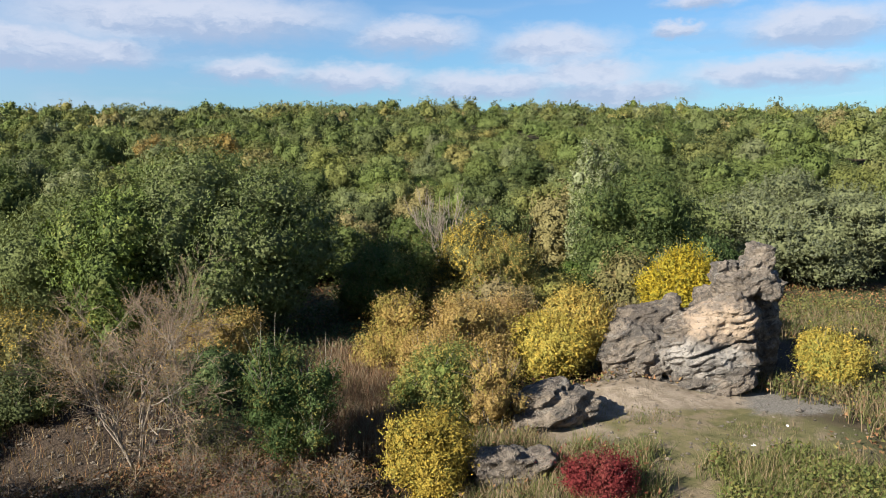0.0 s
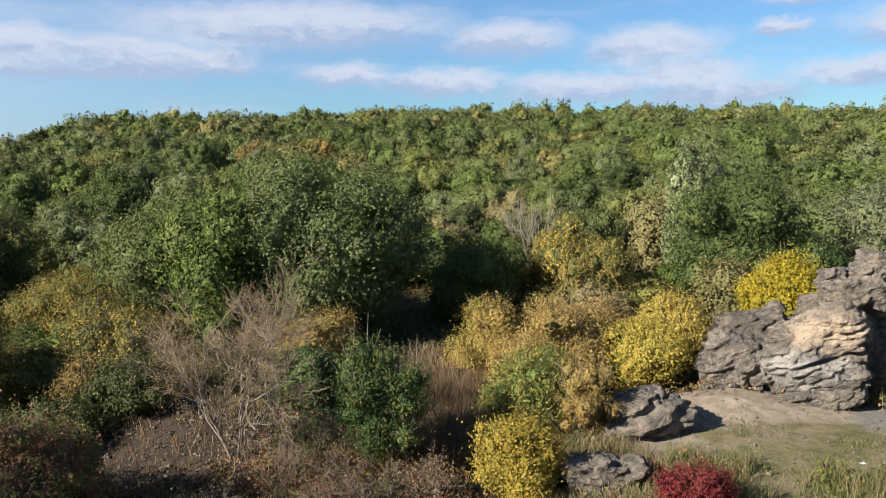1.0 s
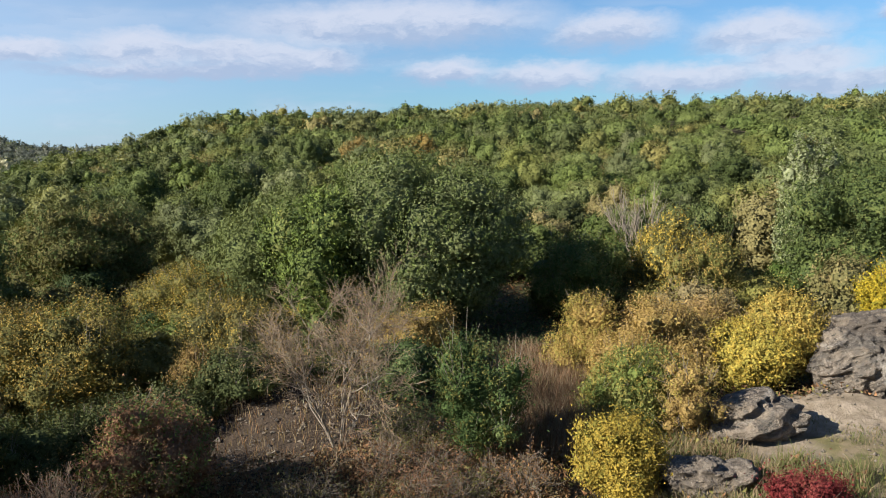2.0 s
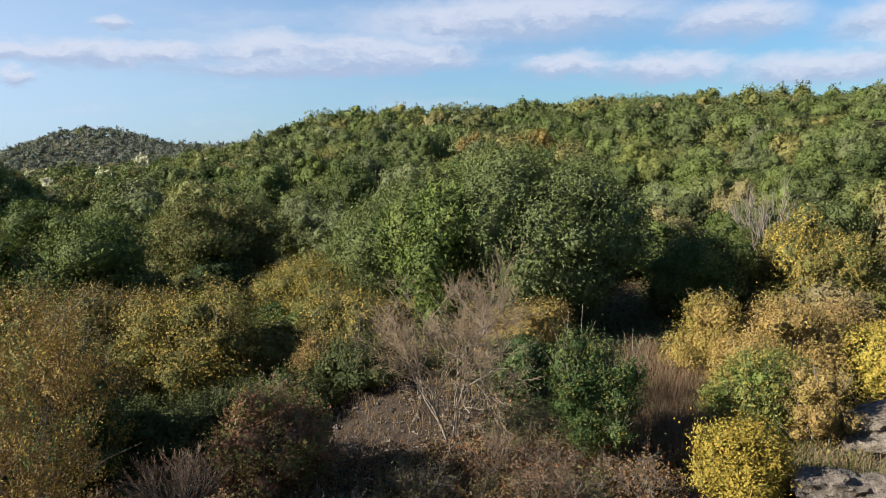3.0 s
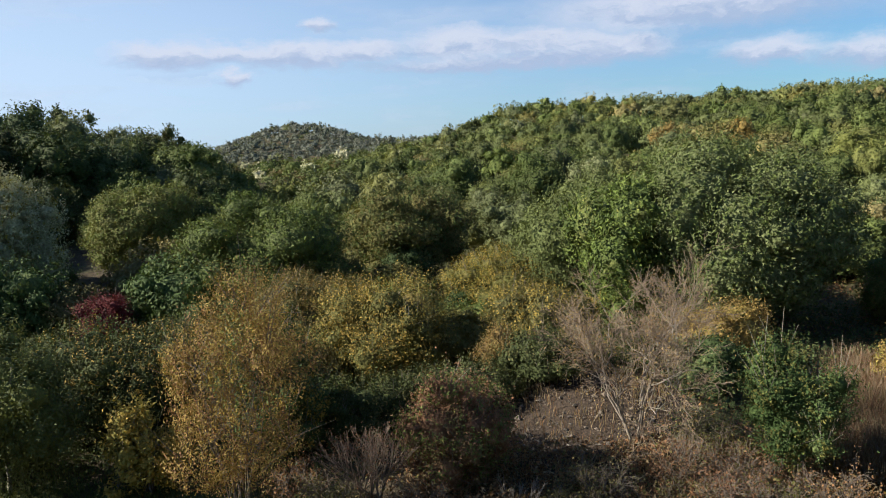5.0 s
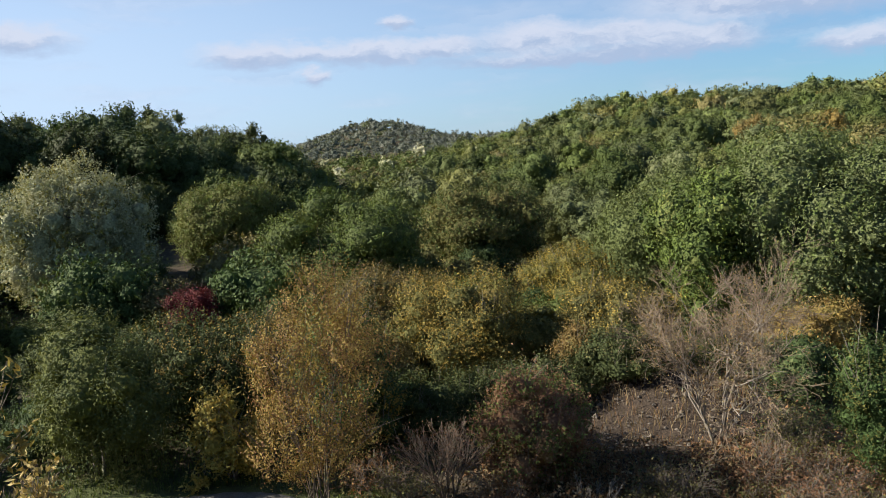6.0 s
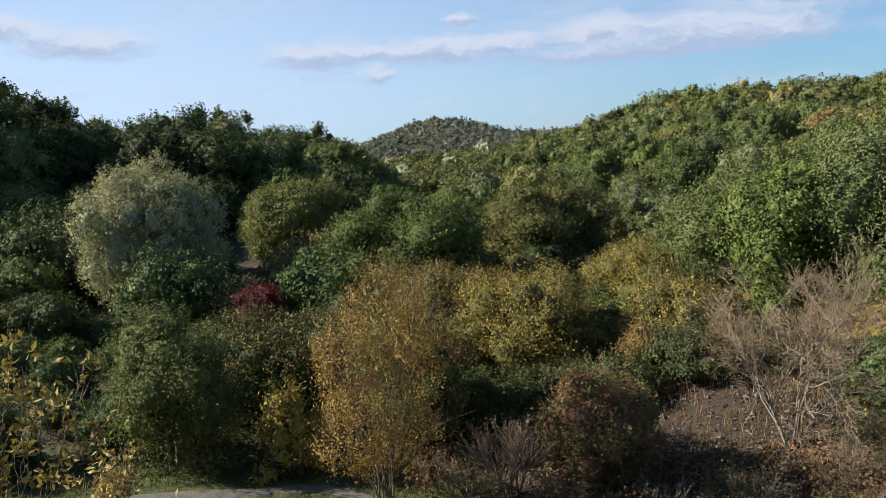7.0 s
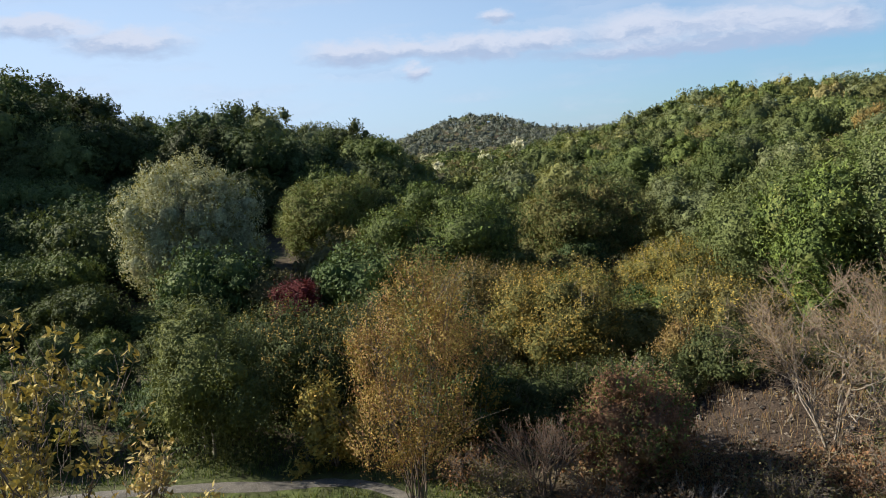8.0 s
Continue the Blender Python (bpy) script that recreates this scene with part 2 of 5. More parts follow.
def rock_material(name, patches=()):
    """Weathered bedded rock; patches of another tone in the thing's own space: colour, strength, middle, radii."""
    m, n = material(name)
    own = n.add("ShaderNodeTexCoord").outputs["Object"]
    pos = n.add("ShaderNodeNewGeometry").outputs["Position"]
    big = n.noise(pos, 0.55, 4.0, 0.6, 0.6)
    mid = n.noise(pos, 3.4, 7.0, 0.7, 0.3)
    fine = n.noise(pos, 16.0, 6.0, 0.75)
    # beds that rise to one side
    rise = n.add("ShaderNodeVectorMath", (own, (-0.38, 0.0, 1.0)), operation="DOT_PRODUCT").outputs["Value"]
    flat = n.add("ShaderNodeVectorMath", (own, (0.45, 0.45, 0.0)), operation="MULTIPLY").outputs[0]
    tilt = n.add("ShaderNodeVectorMath", (flat, n.add("ShaderNodeCombineXYZ", (0.0, 0.0, n.math("MULTIPLY", rise, 2.6))).outputs[0]), operation="ADD").outputs[0]
    bed = n.noise(tilt, 1.5, 6.0, 0.7, 0.5)
    col = n.mix(n.ramp(mid, 0.32, 0.68), (0.085, 0.07, 0.058, 1), (0.26, 0.215, 0.175, 1))
    for tone, share, middle, radii in patches:
        v = n.add("ShaderNodeMapping", {"Vector": own, "Location": middle, "Scale": radii}, vector_type="TEXTURE").outputs[0]
        d = n.math("ADD", n.add("ShaderNodeVectorMath", (v,), operation="LENGTH").outputs["Value"], n.math("MULTIPLY", n.math("SUBTRACT", mid, 0.5), 1.4))
        col = n.mix(n.math("MULTIPLY", n.ramp(d, 1.15, 0.65), share), col, rgba(tone))
    col = n.mix(n.math("MULTIPLY", n.ramp(big, 0.52, 0.66), 0.5), col, (0.30, 0.245, 0.19, 1))
    col = n.mix(n.math("MULTIPLY", n.ramp(n.noise(pos, 0.9, 4.0, 0.6), 0.5, 0.6), 0.6), col, (0.09, 0.083, 0.078, 1))
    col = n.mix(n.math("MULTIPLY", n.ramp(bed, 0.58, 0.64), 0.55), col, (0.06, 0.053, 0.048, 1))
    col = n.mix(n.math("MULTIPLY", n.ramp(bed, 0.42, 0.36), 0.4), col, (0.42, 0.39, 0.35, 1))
    col = n.mix(n.math("MULTIPLY", n.ramp(fine, 0.57, 0.63), 0.5), col, (0.40, 0.37, 0.33, 1))
    # beds and pits get a darker tone where the bump sinks in
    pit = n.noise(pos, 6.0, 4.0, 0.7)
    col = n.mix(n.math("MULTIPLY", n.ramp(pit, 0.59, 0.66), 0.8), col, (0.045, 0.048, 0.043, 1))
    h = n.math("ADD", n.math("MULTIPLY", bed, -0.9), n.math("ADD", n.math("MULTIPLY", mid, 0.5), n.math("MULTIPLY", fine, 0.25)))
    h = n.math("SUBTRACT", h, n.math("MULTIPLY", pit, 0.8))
    bump = n.add("ShaderNodeBump", {"Strength": 1.0, "Distance": 0.3, "Height": h})
    bs = n.add("ShaderNodeBsdfPrincipled", {"Base Color": col, "Roughness": 0.93, "Specular IOR Level": 0.2, "Normal": bump.outputs[0]})
    n.add("ShaderNodeOutputMaterial", (bs.outputs[0],))
    return m


ROCK = rock_material("weathered_grey_rock")
ROCK_FACE = rock_material("weathered_rock_with_sandy_patch", (
    ((0.085, 0.07, 0.06), 0.75, (-1.9, 0.0, 3.1), (1.9, 2.6, 0.95)), ((0.44, 0.41, 0.38), 0.7, (0.7, -0.8, 1.4), (2.0, 2.2, 0.95)),
    ((0.44, 0.335, 0.245), 0.92, (1.5, -0.6, 2.95), (1.6, 2.6, 0.95))))


def ground_material():
    """Leaf litter and scrub soil, with the trodden clearing by the outcrop, a rubble mound and turf beside the footpath."""
    m, n = material("scrub_ground")
    pos = n.add("ShaderNodeNewGeometry").outputs["Position"]
    flat = n.add("ShaderNodeVectorMath", (pos, (1.0, 1.0, 0.0)), operation="MULTIPLY").outputs[0]
    big, mid, fine = n.noise(pos, 0.25, 4.0), n.noise(pos, 1.7, 5.0, 0.65), n.noise(pos, 14.0, 6.0, 0.7)
    wob = n.math("MULTIPLY", n.math("SUBTRACT", mid, 0.5), 0.9)

    def spot(x, y, rx, ry, turn=0.0):
        v = n.add("ShaderNodeMapping", {"Vector": flat, "Location": (x, y, 0), "Rotation": (0, 0, turn), "Scale": (rx, ry, 1)}, vector_type="TEXTURE").outputs[0]
        d = n.add("ShaderNodeVectorMath", (v,), operation="LENGTH").outputs["Value"]
        return n.ramp(n.math("ADD", d, wob), 1.15, 0.75)

    soil = n.mix(n.ramp(mid, 0.3, 0.7), (0.05, 0.038, 0.025, 1), (0.105, 0.08, 0.05, 1))
    soil = n.mix(n.math("MULTIPLY", n.ramp(big, 0.42, 0.62), 0.8), soil, (0.085, 0.095, 0.035, 1))
    dirt = n.mix(n.ramp(n.math("ADD", mid, n.math("MULTIPLY", fine, 0.4)), 0.5, 0.95), (0.20, 0.158, 0.115, 1), (0.36, 0.295, 0.23, 1))
    turf = n.mix(n.ramp(mid, 0.3, 0.7), (0.105, 0.105, 0.04, 1), (0.20, 0.165, 0.085, 1))
    turf = n.mix(n.math("MULTIPLY", n.ramp(n.noise(pos, 0.7, 5.0, 0.65), 0.48, 0.62), 0.8), turf, (0.24, 0.185, 0.125, 1))
    slate = n.mix(n.ramp(fine, 0.35, 0.65), (0.13, 0.12, 0.105, 1), (0.27, 0.245, 0.22, 1))
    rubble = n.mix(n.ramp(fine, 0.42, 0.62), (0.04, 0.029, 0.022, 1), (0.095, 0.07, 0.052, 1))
    col = n.mix(spot(8.8, 25.0, 4.6, 4.0), soil, turf)
    col = n.mix(spot(7.1, 20.5, 1.0, 5.0, -0.12), col, turf)
    col = n.mix(spot(6.2, 28.4, 2.6, 1.5, -0.3), col, dirt)
    col = n.mix(spot(10.2, 28.7, 4.6, 0.9, 0.1), col, dirt)
    col = n.mix(spot(7.2, 29.8, 2.6, 1.5), col, dirt)
    col = n.mix(spot(13.6, 28.8, 2.6, 1.6, 0.4), col, slate)
    # darkest ground tone laid behind the outcrop to deepen its cast shadow
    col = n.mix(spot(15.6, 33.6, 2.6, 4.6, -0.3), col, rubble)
    col = n.mix(spot(4.2, 25.6, 1.6, 1.9), col, dirt)
    col = n.mix(spot(-12.6, 23.4, 5.2, 3.6, 0.5), col, rubble)
    # turf by the footpath, its colour lowered for the shade lying on it
    col = n.mix(spot(-21.0, 10.0, 5.5, 3.2, 0.6), col, n.mix(n.ramp(mid, 0.35, 0.65), (0.055, 0.06, 0.024, 1), (0.095, 0.115, 0.036, 1)))
    col = n.mix(1.0, col, (0.8, 0.8, 0.8, 1), "MULTIPLY")
    h = n.math("ADD", mid, n.math("MULTIPLY", fine, 0.5))
    bump = n.add("ShaderNodeBump", {"Strength": 0.9, "Distance": 0.12, "Height": h})
    bs = n.add("ShaderNodeBsdfPrincipled", {"Base Color": col, "Roughness": 0.95, "Specular IOR Level": 0.15, "Normal": bump.outputs[0]})
    n.add("ShaderNodeOutputMaterial", (bs.outputs[0],))
    return m


def gravel_material():
    m, n = material("footpath_gravel")
    pos = n.add("ShaderNodeNewGeometry").outputs["Position"]
    mid, fine = n.noise(pos, 2.2, 5.0, 0.65), n.noise(pos, 26.0, 4.0, 0.7)
    col = n.mix(n.ramp(mid, 0.3, 0.7), (0.055, 0.048, 0.038, 1), (0.10, 0.087, 0.07, 1))
    col = n.mix(n.math("MULTIPLY", n.ramp(fine, 0.5, 0.66), 0.4), col, (0.28, 0.26, 0.23, 1))
    bump = n.add("ShaderNodeBump", {"Strength": 0.6, "Distance": 0.02, "Height": fine})
    bs = n.add("ShaderNodeBsdfPrincipled", {"Base Color": col, "Roughness": 0.95, "Normal": bump.outputs[0]})
    n.add("ShaderNodeOutputMaterial", (bs.outputs[0],))
    return m


GROUND, GRAVEL = ground_material(), gravel_material()


# ---- the lie of the land ----
def step(a, b, v):
    s = np.clip((v - a) / (b - a), 0, 1)
    return s * s * (3 - 2 * s)


def waves(x, y):
    return (np.sin(x * 0.31 + 1.3 * np.sin(y * 0.17)) * np.cos(y * 0.27 + 0.8 * np.sin(x * 0.23 + 2.0))
            + 0.5 * np.sin(x * 0.83 + 2.1) * np.cos(y * 0.71 + 0.4 + 0.9 * np.sin(x * 0.37)))


def ground_z(x, y):
    """Height of the ground: the bank under the viewpoint, the quarry floor, the wooded ridge, the wood to its left and a far hill."""
    x, y = np.asarray(x, float), np.asarray(y, float)
    r = np.hypot(x, y)
    az = np.degrees(np.arctan2(-x, y))
    bank = 8.4 * (1 - step(2.0, 17.5, r))
    ahead = step(-140, -70, az) * (1 - step(110, 150, az))
    bank = bank * ahead + (1 - ahead) * 8.4
    z = bank + 0.14 * waves(x, y) * step(14, 24, r)
    # shelf with the outcrop
    z += 0.15 * step(-3.0, -8.0, az) * step(15, 20, r) * (1 - step(42, 55, r)) * ahead
    # trodden bank at the outcrop's foot
    z += 0.7 * np.exp(-(((x - 7.3) / 1.9) ** 2 + ((y - 29.9) / 1.2) ** 2))
    # rubble mound
    z += 1.5 * np.exp(-(((x + 12.2) / 4.2) ** 2 + ((y - 25.4) / 2.6) ** 2))
    # ridge
    foot = 46 + 34 * step(20, 42, az) + 14 * step(-10, -30, az)
    crest = 17.4 - 1.0 * step(3, -8, az) - 3.4 * step(-6, -34, az) - 0.6 * step(10, 20, az) - 12.0 * step(28.5, 41.5, az) - 3.4 * step(39, 48, az)
    rise = np.clip((r - foot) / (245 - foot), 0, 1)
    ridge = crest * (0.32 * rise + 0.68 * rise * rise * (3 - 2 * rise)) * (1 - step(300, 900, r) * 0.7)
    # wooded hill to the left of the valley
    left = 6.3 * step(48, 57, az) * step(62, 125, r) * (1 - step(200, 420, r)) + 3.0 * step(68, 74, az) * step(60, 100, r)
    # steeper rise out of view, added to throw shade on the left wood
    left = left + 15.0 * step(84, 93, az) * step(70, 120, r) * (1 - step(220, 420, r))
    z += np.maximum(ridge * step(-95, -60, az) * (1 - step(66, 90, az)), left * (1 - step(112, 140, az)))
    # far hill at the valley's end
    hx, hy = -620 * math.sin(radians(45.9)), 620 * math.cos(radians(45.9))
    u = (x - hx) * math.cos(radians(45.9)) + (y - hy) * math.sin(radians(45.9))
    v = -(x - hx) * math.sin(radians(45.9)) + (y - hy) * math.cos(radians(45.9))
    z += 15.5 * np.exp(-np.abs((u + 6) / 44.0) ** 2.6 - (v / 120.0) ** 2) + 10.0 * np.exp(-(u / 150.0) ** 2 - (v / 150.0) ** 2)
    return z


def gz(x, y):
    return float(ground_z(x, y))


def spot_at(az, r):
    a = radians(az)
    return -r * math.sin(a), r * math.cos(a)


# ---- mesh helpers ----
def mesh_of(name, verts, quads=None, tris=None, mats=(), slots=None, smooth=False):
    """A mesh from arrays."""
    me = bpy.data.meshes.new(name)
    verts = np.asarray(verts, np.float32)
    me.vertices.add(len(verts))
    me.vertices.foreach_set("co", verts.ravel())
    faces = []
    if quads is not None and quads.shape[1] == 3:
        quads, tris = None, quads
    if quads is not None and len(quads):
        faces.append(np.asarray(quads, np.int32))
    if tris is not None and len(tris):
        faces.append(np.asarray(tris, np.int32))
    loops = np.concatenate([f.ravel() for f in faces])
    sizes = np.concatenate([np.full(len(f), f.shape[1], np.int32) for f in faces])
    me.loops.add(len(loops))
    me.loops.foreach_set("vertex_index", loops)
    me.polygons.add(len(sizes))
    me.polygons.foreach_set("loop_start", np.concatenate([[0], np.cumsum(sizes)[:-1]]).astype(np.int32))
    me.polygons.foreach_set("loop_total", sizes)
    if slots is not None:
        me.polygons.foreach_set("material_index", np.asarray(slots, np.int32))
    me.polygons.foreach_set("use_smooth", np.full(len(sizes), smooth))
    for m in mats:
        me.materials.append(m)
    me.update(calc_edges=True)
    me.validate()
    return me


def part(name, me, parent, label=""):
    ob = new(name, me)
    ob.parent = parent
    return tagged(ob, label)


def thing(name, x, y, label, category, group="", z=None, turn=0.0):
    ob = new(name)
    ob.location = (x, y, gz(x, y) - 0.03 if z is None else z)
    ob.rotation_euler = (0, 0, turn)
    ob.empty_display_size = 0.2
    return tagged(ob, label, category, group)


def unit(v):
    return v / np.maximum(np.linalg.norm(v, axis=-1, keepdims=True), 1e-9)


def leaf_faces(p, d, nrm, size, slim, three=False):
    """Folded leaves: at p, along d, facing nrm."""
    d = unit(d - nrm * np.sum(d * nrm, -1, keepdims=True) * 0.75)
    s = unit(np.cross(d, nrm))
    up = np.cross(s, d)
    size = size[:, None]
    if three:
        v = np.stack([p - s * size * slim, p + s * size * slim, p + d * size], 1)
        return v.reshape(-1, 3), np.arange(len(p) * 3).reshape(-1, 3)
    mid = p + d * size * 0.45 - up * size * 0.06
    v = np.stack([p, mid + s * size * slim + up * size * 0.1, p + d * size, mid - s * size * slim + up * size * 0.1], 1)
    return v.reshape(-1, 3), np.arange(len(p) * 4).reshape(-1, 4)


def lobes(rng, w, h, low, count, bulge, top=0.5, skirt=0.85, body=0.36, uneven=0.26):
    """A crown as many uneven, overlapping lobes round one rounded body. low: the crown's foot as a share of h."""
    c, rz = h * (low + 1) / 2, h * (1 - low) / 2
    out = [(0, 0, c * 0.95, w * body, w * body, rz * 0.84)]
    lean, wide = rng.uniform(0, 6.28), rng.uniform(0.0, 0.8 * uneven)
    for k in range(count):
        zz = rng.uniform(-0.85, 1.0)
        a = rng.uniform(0, 2 * math.pi)
        q = math.sqrt(max(0.0, 1 - abs(zz) ** (2.0 + 2.0 * top)))
        q = q if zz > 0 else q + (1 - q) * skirt
        s = bulge * float(np.clip(math.exp(rng.normal() * 0.3), 0.5, 1.7))
        k2 = (1 - s * 0.75) * rng.uniform(1 - uneven, 1 + uneven) * (1 + wide * math.cos(a - lean))
        out.append((math.cos(a) * q * w / 2 * k2, math.sin(a) * q * w / 2 * k2, c + zz * rz * k2, w / 2 * s, w / 2 * s, min(w / 2, rz) * s * rng.uniform(0.75, 1.2)))
    return np.array(out)


def columns(rng, w, h, count):
    """A crown of several upright plumes of differing height, each with smaller lobes on it."""
    out = []
    for k in range(count):
        a, q = 2.4 * k + rng.uniform(-0.4, 0.4), 0.36 * w * math.sqrt(k / count)
        tall = h * (1 - 0.34 * (q / (0.36 * w)) ** 2) * rng.uniform(0.78, 1.0)
        wide = w * rng.uniform(0.12, 0.18)
        out.append((math.cos(a) * q, math.sin(a) * q, tall * 0.56, wide, wide, tall * 0.44))
        for m in range(7):
            b, t = rng.uniform(0, 6.28), rng.uniform(0.3, 0.95)
            z = tall * t
            rim = wide * math.sqrt(max(0.05, 1 - ((t - 0.56) / 0.46) ** 2))
            s = wide * rng.uniform(0.4, 0.75)
            out.append((math.cos(a) * q + math.cos(b) * rim, math.sin(a) * q + math.sin(b) * rim, z, s, s, s * rng.uniform(0.9, 1.5)))
    return np.array(out)


def sprigs(rng, blobs, n, leaf, length, per, up=0.55, slim=0.3, inner=0.15, droop=0.0, three=False, w_most=1.6, tuft=9, wild=0.33, stray=0.06):
    """Leafy twigs in clumps on the lobes' skins, with dark gaps between the clumps: the leaves as a mesh's arrays."""
    area = blobs[:, 3] * blobs[:, 5]
    m = max(6, n // tuft)
    k = rng.choice(len(blobs), m * 6, p=area / area.sum())
    u = unit(rng.normal(size=(m * 6, 3)))
    out = blobs[k, :3] + u * blobs[k, 3:6]
    # keep the outside of the crown: nothing that lies within another lobe
    bare = out[:, 2] > 0.03
    for j, b in enumerate(blobs):
        bare &= (np.sum(((out - b[:3]) / (b[3:6] * 0.93)) ** 2, 1) > 1) | (k == j)
    keep = np.flatnonzero(bare)
    keep = keep[:m] if len(keep) >= m else np.resize(keep, m)
    k, u = k[keep], u[keep]
    deep = np.where(rng.random(m) < inner, rng.uniform(0.55, 0.85, m), rng.uniform(0.9, 1.08, m))
    core = blobs[k, :3] + u * blobs[k, 3:6] * deep[:, None]
    size = np.minimum(blobs[k, 3], w_most) * rng.uniform(0.2, 0.38, m)
    c = rng.integers(0, m, n)
    o = unit(rng.normal(size=(n, 3)) + u[c] * 0.9 + np.array([0, 0, 0.35]))
    p = core[c] + o * (size[c] * rng.uniform(0.5, 1.1, n))[:, None]
    u = unit(o + u[c] * 0.7)
    way = unit(u * 0.75 + np.array([0, 0, up]) + rng.normal(size=(n, 3)) * 0.35)
    ln = length * rng.uniform(0.5, 1.3, n) * np.where(rng.random(n) < stray, 2.4, 1.0)
    t = np.tile(np.linspace(0.05, 1, per), n)
    i = np.repeat(np.arange(n), per)
    q = p[i] + way[i] * (ln[i] * t)[:, None] + rng.normal(size=(n * per, 3)) * leaf * 0.25
    q[:, 2] -= droop * (ln[i] * t) ** 2
    d = unit(way[i] * 0.6 + rng.normal(size=(n * per, 3)) * 0.6 - np.array([0, 0, droop * 0.8]))
    nrm = unit(u[i] + np.array([0, 0, 0.2]) + rng.normal(size=(n * per, 3)) * wild)
    size = leaf * rng.uniform(0.6, 1.35, n * per)
    q[:, 2] = np.maximum(q[:, 2], 0.02)
    return leaf_faces(q, d, nrm, size, slim, three)


def masses(rng, blobs, share, leaf):
    """The inner foliage of a crown: leaves deep in the lobes, behind the outer ones."""
    many = np.clip(5.5 * blobs[:, 3] ** 2 / leaf ** 2, 6, 1300).astype(int)
    k = np.repeat(np.arange(len(blobs)), many)
    u = unit(rng.normal(size=(len(k), 3)))
    p = blobs[k, :3] + u * blobs[k, 3:6] * share * rng.uniform(0.85, 1.1, (len(k), 1))
    bare = p[:, 2] > 0.02
    for j, b in enumerate(blobs):
        bare &= (np.sum(((p - b[:3]) / (b[3:6] * share * 0.95)) ** 2, 1) > 1) | (k == j)
    k, u, p = k[bare], u[bare], p[bare]
    size = leaf * rng.uniform(0.95, 1.4, len(k))
    return leaf_faces(p, unit(rng.normal(size=(len(k), 3))), unit(u + rng.normal(size=(len(k), 3)) * 0.3), size, 0.5, True)


def ball(level):
    """Corners and triangles of a sphere out of triangles."""
    bm = bmesh.new()
    bmesh.ops.create_icosphere(bm, subdivisions=level, radius=1.0)
    v, f = np.array([p.co[:] for p in bm.verts]), np.array([[p.index for p in q.verts] for q in bm.faces])
    bm.free()
    return v, f


BALLS = {1: ball(1), 2: ball(2)}


def hearts(blobs, share, level=2, seed=3):
    """The dense dark heart of every lobe, uneven, behind the leaves, which lets no light through."""
    v, f = BALLS[level]
    rng = np.random.default_rng(seed)
    n = len(blobs)
    p = blobs[:, None, :3] + v[None] * blobs[:, None, 3:6] * share * rng.uniform(0.82, 1.1, (n, len(v), 1))
    p[..., 2] = np.maximum(p[..., 2], 0.02)
    return p.reshape(-1, 3), (f[None] + len(v) * np.arange(n)[:, None, None]).reshape(-1, 3)


def shoots(rng, blobs, count, length, leaf, each=9):
    """Thin leafy shoots that stand out of the crown: their leaves, and their twigs as lines."""
    k = rng.integers(1, len(blobs), count)
    u = unit(rng.normal(size=(count, 3)) + np.array([0, 0, 0.55]))
    p = blobs[k, :3] + u * blobs[k, 3:6] * 0.8
    way = unit(u * 0.7 + np.array([0, 0, 0.7]) + rng.normal(size=(count, 3)) * 0.22)
    ln = length * rng.uniform(0.5, 1.35, count)
    t = np.tile(np.linspace(0.25, 1.0, each), count)
    i = np.repeat(np.arange(count), each)
    q = p[i] + way[i] * (ln[i] * t)[:, None]
    d = unit(way[i] * 0.7 + rng.normal(size=(len(i), 3)) * 0.7)
    lines = [(np.stack([p[m], p[m] + way[m] * ln[m]]), 0.012, 0.005) for m in range(count)]
    return leaf_faces(q, d, unit(u[i] + rng.normal(size=(len(i), 3)) * 0.5), leaf * rng.uniform(0.6, 1.1, len(i)) * (1.15 - 0.5 * t), 0.32, True), lines


def hanging(rng, blobs, count, longest, leaf, each=16):
    """Thin hanging twigs set with narrow leaves, from the upper outside of the lobes."""
    k = rng.integers(1, len(blobs), count)
    u = unit(rng.normal(size=(count, 3)) + np.array([0, 0, 0.5]))
    p = blobs[k, :3] + u * blobs[k, 3:6]
    ln = np.minimum(longest * rng.uniform(0.4, 1.0, count), p[:, 2] * 0.85)
    t = np.tile(np.linspace(0.02, 1, each), count)
    i = np.repeat(np.arange(count), each)
    out = unit(p * np.array([1, 1, 0.0]) + 1e-3)
    q = p[i] + out[i] * (0.25 * np.sqrt(t))[:, None] + rng.normal(size=(len(i), 3)) * 0.025
    q[:, 2] -= ln[i] * t
    d = unit(rng.normal(size=(len(i), 3)) * 0.35 + np.array([0, 0, -1.0]))
    return leaf_faces(q, d, unit(out[i] + rng.normal(size=(len(i), 3)) * 0.5), leaf * rng.uniform(0.7, 1.3, len(i)), 0.18)


def joined(a, b):
    return np.concatenate([a[0], b[0]]), np.concatenate([a[1], b[1] + len(a[0])])


